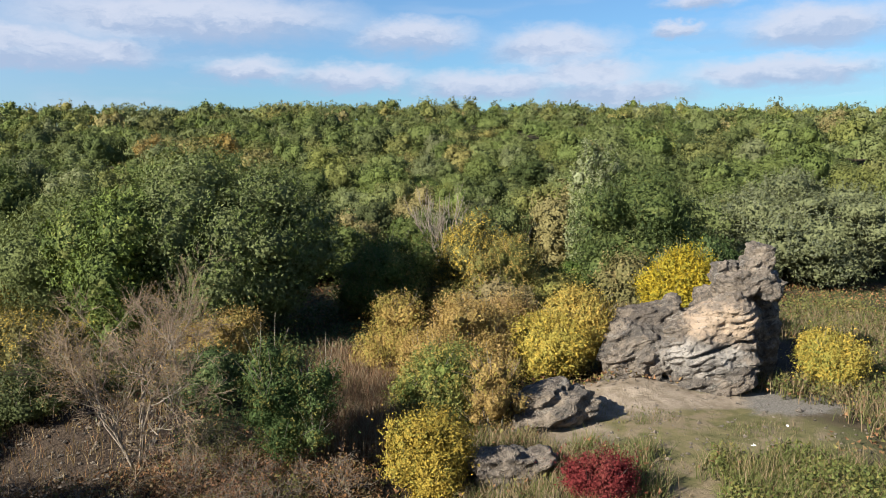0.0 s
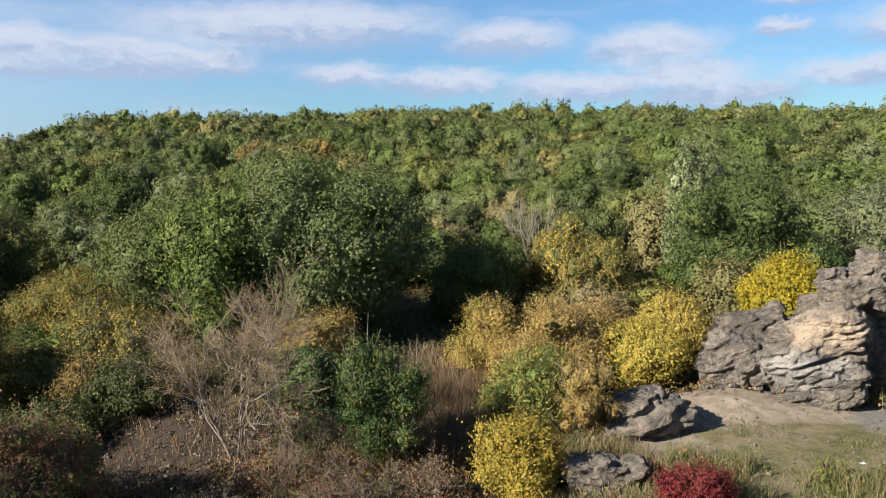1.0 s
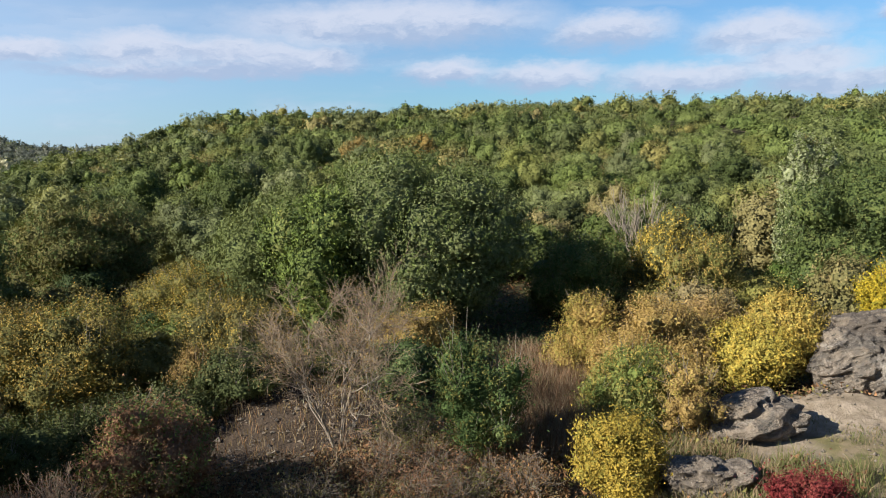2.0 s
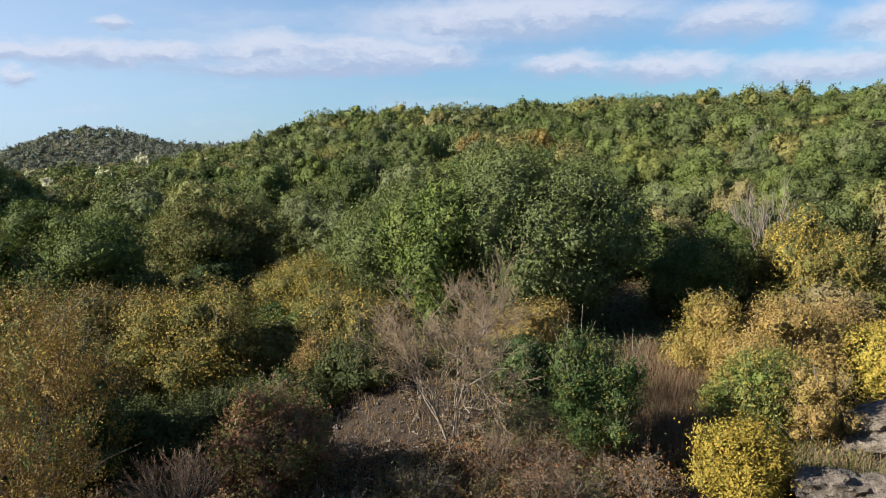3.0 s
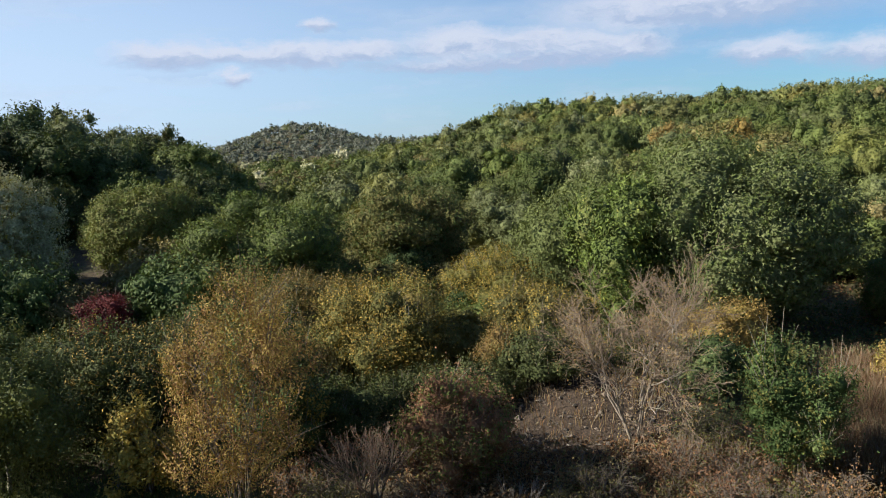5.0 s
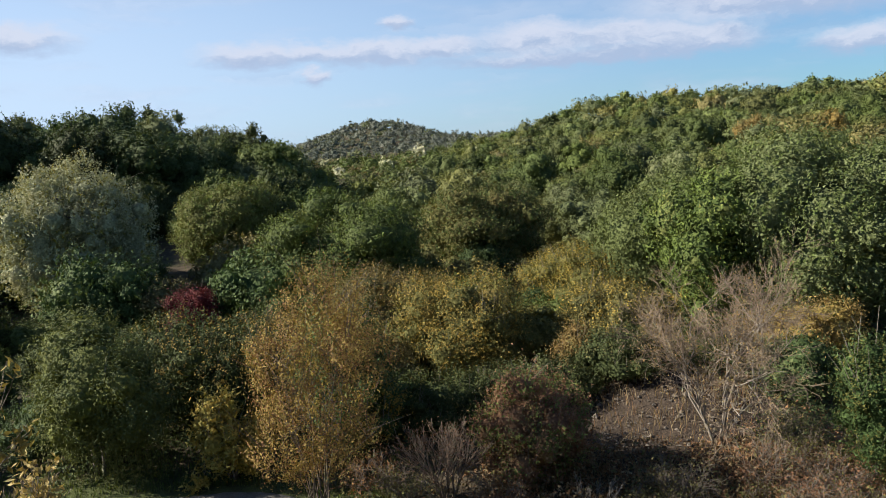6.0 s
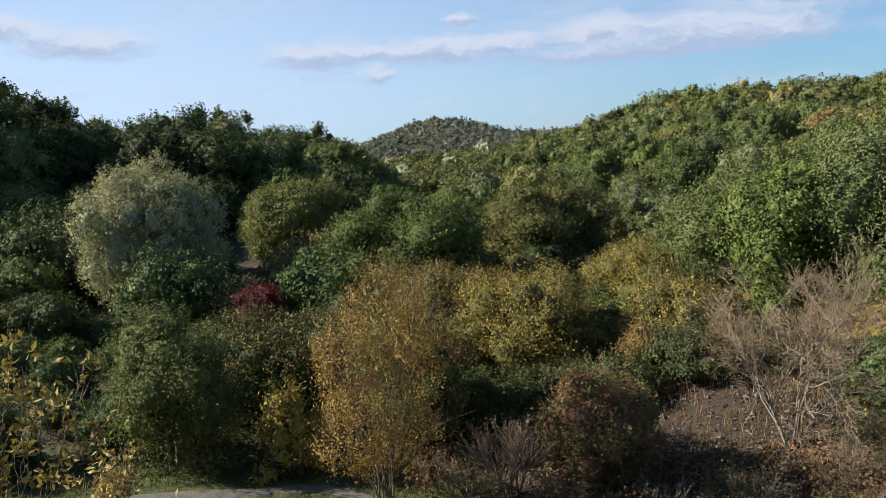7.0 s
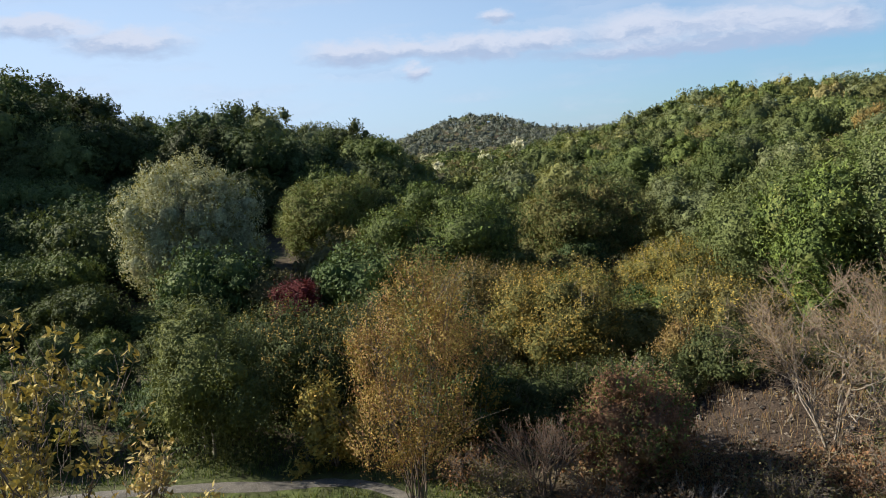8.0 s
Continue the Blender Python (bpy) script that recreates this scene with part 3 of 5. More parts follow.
def tubes(lines, sides=5):
    """Tapered tubes along (points, first radius, last radius)."""
    vs, fs, base = [], [], 0
    ring = np.linspace(0, 2 * math.pi, sides, endpoint=False)
    for pts, r0, r1 in lines:
        pts = np.asarray(pts, float)
        k = len(pts)
        d = unit(np.gradient(pts, axis=0))
        ref = np.where(np.abs(d[:, 2:]) > 0.9, np.array([[1.0, 0, 0]]), np.array([[0, 0, 1.0]]))
        a = unit(np.cross(d, ref))
        b = np.cross(d, a)
        rad = np.linspace(r0, r1, k)[:, None, None]
        v = pts[:, None, :] + rad * (np.cos(ring)[None, :, None] * a[:, None, :] + np.sin(ring)[None, :, None] * b[:, None, :])
        vs.append(v.reshape(-1, 3))
        i = np.arange(k - 1)[:, None] * sides + np.arange(sides)[None]
        j = np.arange(k - 1)[:, None] * sides + (np.arange(sides)[None] + 1) % sides
        fs.append((np.stack([i, j, j + sides, i + sides], -1).reshape(-1, 4)) + base)
        base += k * sides
    return np.concatenate(vs), np.concatenate(fs)


def bend(rng, a, b, k=5, wild=0.06, sag=0.0):
    a, b = np.asarray(a, float), np.asarray(b, float)
    t = np.linspace(0, 1, k)[:, None]
    ln = np.linalg.norm(b - a)
    mid = rng.normal(size=(k, 3)) * ln * wild * np.sin(t * math.pi)
    p = a + (b - a) * t + mid
    p[:, 2] += ln * sag * np.sin(t[:, 0] * math.pi)
    return p


def limbs(rng, blobs, h, w, stems, thick):
    """Trunk or stems from the ground, with limbs out to the lobes."""
    out = []
    targets = blobs[1:]
    per = max(2, min(7, len(targets) // max(stems, 1)))
    for s in range(stems):
        a = rng.uniform(0, 2 * math.pi)
        foot = np.array([math.cos(a), math.sin(a), 0]) * (0.0 if stems == 1 else 0.09 * w * rng.random())
        lean = np.array([math.cos(a), math.sin(a), 0]) * (0.04 if stems == 1 else 0.24) * w
        head = foot + lean + np.array([0, 0, h * rng.uniform(0.62, 0.85)])
        pts = bend(rng, foot - np.array([0, 0, 0.15]), head, 7, 0.03)
        lines = [(pts, thick, thick * 0.25)]
        out.append(lines)
        for q in targets[rng.choice(len(targets), per)]:
            at = pts[rng.integers(2, 6)]
            lines.append((bend(rng, at, q[:3] + rng.normal(size=3) * 0.1, 5, 0.08, 0.06), thick * 0.42, thick * 0.08))
    return out


def leafy(name, az, r, h, w, kind, label, category="shrub", leaf=0.12, n=2400, per=5, low=0.05, count=18, bulge=0.36, stems=5, thick=None, skirt=0.85,
          length=0.35, up=0.55, slim=0.3, droop=0.0, top=0.5, inner=0.22, group="", seed=0, bark=None, second=None, share=0.3, strands=0, shoot=None, plumes=0, dense=0.8):
    """A leafy tree or shrub: woody stems, a crown of separate leaves and shoots that stand out of it."""
    rng = np.random.default_rng(1000 + seed)
    x, y = spot_at(az, r)
    ob = thing(name, x, y, label, category, group, turn=rng.uniform(0, 6.28))
    blobs = columns(rng, w, h, plumes) if plumes else lobes(rng, w, h, low, count, bulge, top, skirt)
    shoot = (category == "shrub") if shoot is None else shoot
    tips = shoots(rng, blobs, int(26 + 9 * w * h ** 0.5) if shoot is True else shoot, 0.16 * h + 0.25, leaf) if shoot else None
    for lines in limbs(rng, blobs, h, w, stems, thick or 0.018 * h):
        v, f = tubes(lines, 5)
        part("trunk" if stems == 1 else "stem", mesh_of(name + "_wood", v, f, mats=[bark or BARK], smooth=True), ob)
    v, f = sprigs(rng, blobs, n, leaf, length, per, up, slim, inner, droop, True, tuft=9 if r < 29 else 4)
    mats, slots = [LEAF[kind]], np.zeros(n * per, int)
    if second:
        mats.append(LEAF[second])
        slots = np.repeat((rng.random(n) < share).astype(int), per)
    extra = []
    if tips:
        extra.append(tips[0])
        tagged(part("twig_spray", mesh_of(name + "_shoots", *tubes(tips[1], 3), mats=[bark or BARK]), ob), kind="stuff")
    if dense and skirt > 0.5:
        extra += [masses(rng, blobs, dense + 0.1, leaf), hearts(blobs, dense)]
    for e in extra:
        v, f = joined((v, f), e)
        slots = np.concatenate([slots, np.zeros(len(e[1]), int)])
    part("foliage", mesh_of(name + "_leaves", v, f, mats=mats, slots=slots, smooth=True), ob)
    if strands:
        tagged(part("hanging_foliage", mesh_of(name + "_twigs", *hanging(rng, blobs, strands, 0.5 * h, leaf), mats=[LEAF[kind]], smooth=True), ob), kind="stuff")
    return ob


# ---- ground ----
def build_ground():
    radii = np.concatenate([[0.0], np.geomspace(0.8, 60, 120), np.geomspace(62, 4500, 80)])
    a = np.linspace(0, 2 * math.pi, 360, endpoint=False)
    R, A = np.meshgrid(radii[1:], a, indexing="ij")
    x, y = (-R * np.sin(A)).ravel(), (R * np.cos(A)).ravel()
    x, y = np.concatenate([[0], x]), np.concatenate([[0], y])
    v = np.stack([x, y, ground_z(x, y)], -1)
    k, m = len(radii) - 1, len(a)
    i = (1 + np.arange(k - 1)[:, None] * m + np.arange(m)[None]).ravel()
    j = (1 + np.arange(k - 1)[:, None] * m + (np.arange(m)[None] + 1) % m).ravel()
    quads = np.stack([i, i + m, j + m, j], -1)
    fan = np.stack([np.zeros(m, int), 1 + np.arange(m), 1 + (np.arange(m) + 1) % m], -1)
    ob = new("ground", mesh_of("ground", v, quads, fan, [GROUND], smooth=True))
    tagged(ob, "brown scrubland soil with leaf litter and patchy turf", "ground", kind="structure")


build_ground()


def path_r(t):
    return 26.7 - 3.8 * t + 0.4 * np.sin(t * 7) - 55.0 * np.maximum(t - 0.72, 0) ** 2


def build_path():
    """The footpath below the viewpoint: a strip of gravel a little proud of the turf."""
    rng = np.random.default_rng(5)
    t = np.linspace(0, 1.1, 60)
    az = 92 - t * 44
    r = path_r(t)
    wd = 0.33 + 0.05 * np.sin(t * 23) + rng.normal(size=60) * 0.03
    vs, across = [], np.linspace(-1, 1, 7)
    for k in range(60):
        for s in across:
            x, y = spot_at(az[k], r[k] + s * wd[k])
            vs.append((x, y, gz(x, y) + 0.035 - 0.03 * s * s * s * s))
    i = (np.arange(59)[:, None] * 7 + np.arange(6)[None]).ravel()
    ob = new("footpath", mesh_of("footpath", vs, np.stack([i, i + 1, i + 8, i + 7], -1), mats=[GRAVEL], smooth=True))
    tagged(ob, "narrow pale gravel footpath between strips of turf", "path", kind="structure")


build_path()


# ---- the rock outcrop ----
def boulder_mesh(name, rng_seed, chunks, rough=0.16, beds=0.15, level=4, tilt=(0.12, 0.36), mat=None, clefts=()):
    """Weathered rock out of overlapping blocks, stepped along tilted beds. chunks: (x, y, z, rx, ry, rz, turn, lean)."""
    bm = bmesh.new()
    for n, (x, y, z, rx, ry, rz, turn, lean) in enumerate(chunks):
        made = bmesh.ops.create_icosphere(bm, subdivisions=level, radius=1.0)["verts"]
        rot = Euler((lean * 0.4, lean, turn)).to_matrix()
        off = Vector((rng_seed * 7.1 + n * 3.7, n * 1.9, rng_seed))
        for vert in made:
            u = vert.co.copy()
            big = max(abs(u.x), abs(u.y), abs(u.z))
            u = u.lerp(u / big, 0.42)
            p = rot @ Vector((u.x * rx, u.y * ry, u.z * rz))
            d = p.normalized()
            s = min(rx, ry, rz)
            p += d * s * rough * 1.5 * noise.fractal(p * 0.9 / s + off, 0.9, 2.1, 4)
            q = p + Vector((x, y, z))
            bed = q.z - q.x * tilt[1] + q.y * tilt[0] + 0.35 * noise.noise(q * 0.6 + off)
            near, at = noise.voronoi(Vector((q.x * 0.75, q.y * 0.75, bed * 2.2)) + off)
            slab = noise.noise(at[0] * 5.3)
            crack = max(0.0, 1.0 - (near[1] - near[0]) / 0.14)
            small, spot = noise.voronoi(Vector((q.x * 2.3, q.y * 2.3, bed * 5.0)) + off)
            chip = noise.noise(spot[0] * 4.1)
            p += Vector((d.x, d.y, d.z * 0.5)) * (slab * beds * 2.7 + chip * beds * 1.1 - crack * beds * 1.2)
            p += d * (0.05 * noise.noise(q * 6.0) + 0.07 * (0.5 - abs(noise.noise(q * 3.1 + off))) + 0.05 * noise.noise(q * 13.0))
            for level_at, x0, x1, deep in clefts:
                if x0 < q.x < x1:
                    p -= Vector((d.x, d.y, 0)) * deep * math.exp(-((bed - level_at + 0.1 * noise.noise(q * 2.0)) / 0.075) ** 2) * min(1, (q.x - x0) * 3, (x1 - q.x) * 3)
            vert.co = p + Vector((x, y, z))
    me = bpy.data.meshes.new(name)
    bm.to_mesh(me)
    bm.free()
    me.materials.append(mat or ROCK)
    me.polygons.foreach_set("use_smooth", np.ones(len(me.polygons), bool))
    return me


def skin_rock(ob):
    skin = ob.modifiers.new("skin", "REMESH")
    skin.mode, skin.voxel_size, skin.use_smooth_shade = "VOXEL", 0.045, True
    return ob


def rock(name, az, r, label, seed, chunks, category="rock", **kw):
    x, y = spot_at(az, r)
    ob = new(name, boulder_mesh(name, seed, chunks, **kw))
    ob.location = (x, y, gz(x, y))
    ob.rotation_euler = (0, 0, radians(az))
    skin_rock(ob)
    return tagged(ob, label, category)


def build_outcrop():
    x, y = spot_at(-17.4, 32.4)
    ob = thing("rock_outcrop", x, y, "massive overhanging grey-brown layered rock outcrop on bare trodden ground", "rock", turn=radians(-17.4))
    ob.scale = (0.94, 0.94, 0.95)
    # the rear blocks of body and head are added to widen the cast shadow
    body = [(-2.1, 0.3, 1.1, 1.45, 1.7, 1.5, 0.15, 0.1), (-1.5, 1.1, 2.2, 1.35, 1.3, 1.0, 0.3, -0.15), (0.7, 0.5, 1.5, 1.8, 1.9, 1.55, 0.1, -0.2),
            (1.55, 0.5, 2.75, 1.5, 1.6, 1.05, 0.0, -0.42), (-0.55, 1.2, 3.2, 0.3, 0.4, 0.55, 0.3, 0.1), (2.3, 0.3, 1.6, 0.7, 1.3, 1.2, 0.1, -0.2), (2.9, 2.6, 1.8, 1.1, 1.3, 2.0, 0.1, 0.0), (1.8, 2.7, 1.9, 1.6, 1.7, 2.1, 0.1, 0.0)]
    head = [(2.35, 0.9, 4.3, 1.3, 1.2, 0.7, 0.2, -0.25), (3.0, 0.9, 5.2, 0.62, 0.8, 0.8, 0.1, 0.05), (1.6, 0.9, 4.75, 0.5, 0.65, 0.5, 0.4, 0.0), (3.45, 0.5, 4.1, 0.5, 0.6, 0.42, 0.0, 0.2), (2.5, 2.5, 4.0, 1.2, 1.3, 0.95, 0.1, 0.0)]
    foot = [(1.9, -0.5, 0.3, 1.15, 0.9, 0.55, 0.0, -0.45), (0.6, -0.5, 0.1, 1.4, 0.9, 0.45, 0.1, -0.3), (-1.8, -0.5, -0.1, 1.8, 1.2, 0.5, 0.0, 0.05)]
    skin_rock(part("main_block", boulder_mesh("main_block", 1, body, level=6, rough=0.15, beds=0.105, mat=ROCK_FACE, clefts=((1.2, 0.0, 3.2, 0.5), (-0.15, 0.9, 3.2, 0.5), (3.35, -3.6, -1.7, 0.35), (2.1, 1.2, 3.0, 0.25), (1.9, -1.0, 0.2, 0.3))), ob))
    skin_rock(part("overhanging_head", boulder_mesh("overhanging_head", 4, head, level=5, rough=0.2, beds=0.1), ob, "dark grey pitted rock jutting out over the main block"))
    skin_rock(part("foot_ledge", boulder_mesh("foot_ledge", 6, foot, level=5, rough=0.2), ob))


build_outcrop()
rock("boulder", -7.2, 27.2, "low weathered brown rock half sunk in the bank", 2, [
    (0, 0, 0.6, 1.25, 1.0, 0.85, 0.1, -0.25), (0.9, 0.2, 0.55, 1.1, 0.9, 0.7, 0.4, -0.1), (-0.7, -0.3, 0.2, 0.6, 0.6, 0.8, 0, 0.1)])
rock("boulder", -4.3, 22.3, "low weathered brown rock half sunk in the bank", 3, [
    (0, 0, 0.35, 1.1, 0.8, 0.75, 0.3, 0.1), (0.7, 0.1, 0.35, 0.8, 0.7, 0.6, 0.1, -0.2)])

# ---- shrubs and trees near the outcrop ----
leafy("yellow_bush", 1.4, 21.9, 2.4, 2.0, "yellow", "dense golden-yellow bush beside the low rocks", leaf=0.078, n=5600, seed=1, second="lime", share=0.2, count=14, bulge=0.44, shoot=24)
leafy("shrub", 0.4, 28.0, 2.5, 3.0, "bright", "leafy bright green bush turning yellow", leaf=0.089, n=4290, seed=2, second="lime", share=0.35)
leafy("yellow_bush", -26.9, 34.0, 2.0, 2.1, "lime", "rounded yellow-green bush on bare ground", leaf=0.096, n=3630, seed=3, second="yellow", share=0.4, count=12, bulge=0.46)
leafy("yellow_bush", -17.0, 37.5, 4.9, 2.9, "yellow", "bright yellow bush behind the rock outcrop", leaf=0.111, n=4950, seed=4, low=0.2, count=12, bulge=0.46, second="lime", share=0.3)
leafy("yellow_bush", -9.8, 33.5, 3.8, 2.4, "yellow", "tall yellow bush beside the rock outcrop", leaf=0.096, n=4950, seed=5, second="lime", share=0.4, count=13, bulge=0.48)
leafy("yellow_bush", -7.6, 32.6, 2.7, 3.0, "lime", "yellow-green bush at the edge of the bare bank", leaf=0.096, n=3960, seed=6, second="yellow", share=0.5, count=12, bulge=0.5)
leafy("red_bush", -11.5, 20.9, 0.95, 1.5, "red", "low crimson-leaved bush in the grass", leaf=0.067, n=2970, seed=7)
leafy("shrub", -3.7, 26.3, 2.9, 1.9, "orange", "thin upright shrub with sparse orange-yellow leaves", leaf=0.067, n=1485, per=4, seed=8, second="lime", share=0.3, up=0.9)
leafy("shrub", -1.6, 32.2, 3.4, 3.6, "ochre", "orange-brown autumn shrub among dry grass", leaf=0.089, n=3300, seed=9, second="orange", share=0.45)
leafy("shrub", 3.6, 33.0, 3.3, 2.6, "ochre", "pale yellow autumn shrub beside dry grass", leaf=0.089, n=3135, seed=10, second="lime", share=0.5)
leafy("shrub", -5.0, 35.5, 3.2, 3.2, "ochre", "orange-brown autumn shrub among dry grass", leaf=0.089, n=3135, seed=11, second="orange", share=0.4)
leafy("shrub", 1.2, 30.2, 2.4, 2.6, "ochre", "straggly golden shrub over dry grass", leaf=0.081, n=2475, seed=12, second="yellow", share=0.4)
leafy("shrub", -4.6, 42.0, 4.8, 3.6, "olive", "upright brownish shrub with thin leaves", leaf=0.104, n=2640, seed=13, second="orange", share=0.4, up=0.9)
leafy("shrub", -1.9, 47.5, 4.9, 5.0, "olive", "yellowish hedge-like bush below the wooded slope", leaf=0.118, n=4290, seed=14, second="yellow", share=0.45)
leafy("shrub", 4.6, 45.0, 4.6, 5.2, "green", "dense green bush below the wooded slope", leaf=0.118, n=4290, seed=15, second="olive", share=0.4)
leafy("poplar", -10.9, 53.0, 10.6, 4.6, "sage", "tall pale grey-green poplar with upswept twigs", "tree", leaf=0.148, n=6930, low=0.08, stems=1, thick=0.16, up=1.0, seed=16, second="ash", share=0.4, plumes=6)
leafy("tree", -13.8, 52.0, 7.6, 7.0, "green", "broad green tree with dense foliage", "tree", leaf=0.148, n=6930, stems=2, thick=0.14, seed=17, count=26, second="dark", share=0.3)
leafy("tree", -24.3, 62.0, 6.6, 13.0, "sallow", "wide spreading grey-green tree", "tree", leaf=0.178, n=8580, stems=3, thick=0.14, seed=18, count=34, bulge=0.28, second="grey", share=0.4)
leafy("round_tree", 15.9, 41.8, 8.8, 9.8, "sallow", "large domed dark green tree on the valley floor", "tree", leaf=0.15, n=13000, per=5, stems=2, thick=0.2, seed=19, count=46, bulge=0.26, second="oak", share=0.5, low=0.0, top=0.6)
leafy("maple", 21.3, 40.6, 7.6, 7.6, "green", "broad maple with fresh green and yellowing leaves", "tree", leaf=0.17, n=7600, per=5, stems=2, thick=0.18, seed=22, count=34, bulge=0.3, second="bright", share=0.5, low=0.0, top=0.6)
leafy("round_tree", 26.4, 45.0, 7.4, 8.4, "oak", "rounded green tree with fine foliage", "tree", leaf=0.14, n=9000, per=5, stems=2, thick=0.18, seed=23, count=36, bulge=0.28, second="ash", share=0.45, low=0.0, top=0.6)
leafy("shrub", 11.6, 23.6, 4.2, 2.4, "dark", "upright ragged dark green shrub beside the bare tree", leaf=0.075, n=4200, seed=20, second="olive", share=0.3, bulge=0.36, count=18, shoot=90)
leafy("tree", 16.2, 33.6, 3.2, 3.3, "ochre", "small orange-leaved tree on the mound's far side", "tree", leaf=0.096, n=1700, seed=21, second="orange", share=0.4, low=0.25)

leafy("tree", 15.6, 120.0, 6.6, 4.6, "ochre", "pale ochre autumn tree on the wooded slope", "tree", leaf=0.22, n=1500, seed=24, second="aspen", share=0.4, stems=2, thick=0.12, shoot=30)
leafy("tree", 20.3, 121.0, 6.2, 4.0, "ochre", "small ochre autumn tree on the wooded slope", "tree", leaf=0.22, n=1300, seed=25, second="aspen", share=0.5, stems=2, thick=0.12, shoot=30)

# ---- shrubs and trees of the valley to the left ----
leafy("weeping_tree", 67.1, 26.8, 5.4, 3.5, "hazel", "weeping grey-green tree with hanging twigs beside the footpath", "tree", leaf=0.1, n=3000, per=6, length=0.5, up=0.3, slim=0.2, droop=0.2, stems=2, seed=30, second="sallow", share=0.4, strands=620)
leafy("yellow_bush", 58.4, 24.6, 2.4, 1.9, "lime", "yellow-leaved bush at the turf's edge", leaf=0.12, n=1100, dense=0.62, seed=31, second="yellow", share=0.4)
leafy("shrub", 49.4, 25.6, 4.6, 3.2, "dark", "dense dark green shrub beside the birch", leaf=0.1, n=4600, seed=44, second="ochre", share=0.35)
leafy("birch", 52.2, 21.2, 6.4, 3.4, "orange", "many-stemmed birch with thin orange-brown leaves", "tree", leaf=0.06, n=6200, per=5, low=0.14, skirt=0.3, stems=16, thick=0.022, up=1.1, seed=32, second="russet", share=0.35, length=0.5, count=30, bulge=0.3, bark=TWIG_BARK, top=0.7, shoot=110)
leafy("shrub", 61.4, 30.0, 3.8, 4.2, "holly", "dense hedge-like shrub with yellowing top", leaf=0.09, n=4200, seed=45, second="ochre", share=0.16)
leafy("shrub", 56.4, 29.6, 4.3, 4.0, "holly", "dense hedge-like shrub with yellowing top", leaf=0.09, n=4200, seed=46, second="ochre", share=0.2)
leafy("shrub", 35.3, 22.3, 3.2, 3.0, "russet", "russet and green shrub at the foot of the mound", leaf=0.081, n=3900, seed=33, second="bright", share=0.35)
leafy("shrub", 32.3, 29.6, 2.0, 1.3, "orange", "small bright orange shrub behind the mound", leaf=0.074, n=1485, seed=34)
leafy("shrub", 40.3, 33.5, 4.0, 4.6, "olive", "arching olive and straw-coloured scrub", leaf=0.089, n=5610, seed=35, second="ochre", share=0.5, length=0.7, droop=0.2)
leafy("shrub", 29.6, 33.5, 3.7, 4.4, "olive", "arching olive scrub with yellow patches", leaf=0.089, n=5610, seed=36, second="yellow", share=0.35)
leafy("shrub", 46.0, 40.0, 3.4, 5.0, "olive", "arching olive and straw-coloured scrub", leaf=0.096, n=4290, seed=37, second="ochre", share=0.5, length=0.7, droop=0.2)
leafy("shrub", 31.0, 44.0, 3.6, 7.0, "olive", "arching olive and straw-coloured scrub", leaf=0.09, n=6500, seed=38, second="ochre", share=0.45, length=0.5, droop=0.2, count=34, bulge=0.26)
# low dark shrubs added along the scrub's foot, standing in for its shade
for spot, (az, r, h) in enumerate(((29.0, 28.6, 1.9), (34.0, 28.2, 1.7), (38.2, 28.0, 2.0), (42.4, 27.6, 2.2), (46.4, 27.4, 2.3), (24.6, 30.8, 1.6), (49.0, 29.2, 2.6))):
    leafy("shrub", az, r, h * 0.75, 3.2, "holly", "low dark shrub added for the shade at the scrub's foot", leaf=0.09, n=2200, seed=80 + spot, second="olive", share=0.15)
leafy("round_tree", 48.6, 48.5, 6.7, 9.4, "ash", "rounded green tree with dense low foliage", "tree", leaf=0.133, n=10230, seed=39, count=40, bulge=0.25, stems=3, thick=0.13, low=0.0, second="bright", share=0.4)
leafy("round_tree", 39.0, 60.0, 6.4, 9.8, "olive", "rounded olive-green tree with dense low foliage", "tree", leaf=0.148, n=8580, seed=40, count=36, bulge=0.26, stems=3, thick=0.13, low=0.0, second="green", share=0.4)
leafy("round_tree", 57.2, 68.0, 7.4, 8.2, "hazel", "rounded yellowish-green tree with dense low foliage", "tree", leaf=0.163, n=6930, seed=41, stems=2, thick=0.13, low=0.0, second="bright", share=0.4)
leafy("red_bush", 60.0, 43.5, 3.1, 2.4, "red", "dark red-leaved bush in shade", leaf=0.096, n=2475, seed=42)
leafy("willow", 66.3, 56.0, 11.8, 10.0, "silver", "tall silvery willow with an open crown", "tree", leaf=0.135, n=12000, per=5, seed=43, stems=3, thick=0.2, slim=0.3, second="lime", share=0.15, plumes=8, shoot=60, dense=0.6)


# ---- bare and thin trees ----
def branching(rng, foot, way, length, radius, depth, fork, spread, lines, lift=0.15):
    """Limbs that fork again and again into thin twigs."""
    tip = np.asarray(foot) + unit(way) * length
    pts = bend(rng, foot, tip, 4 if depth else 3, 0.05)
    lines.append((pts, radius, radius * 0.55))
    if depth == 0:
        return
    for k in range(fork):
        t = rng.uniform(0.35, 1.0)
        at = pts[0] + (pts[-1] - pts[0]) * t
        d = unit(unit(way) + rng.normal(size=3) * spread + np.array([0, 0, lift]))
        branching(rng, at, d, length * rng.uniform(0.5, 0.78), radius * 0.55, depth - 1, fork, spread, lines, lift)


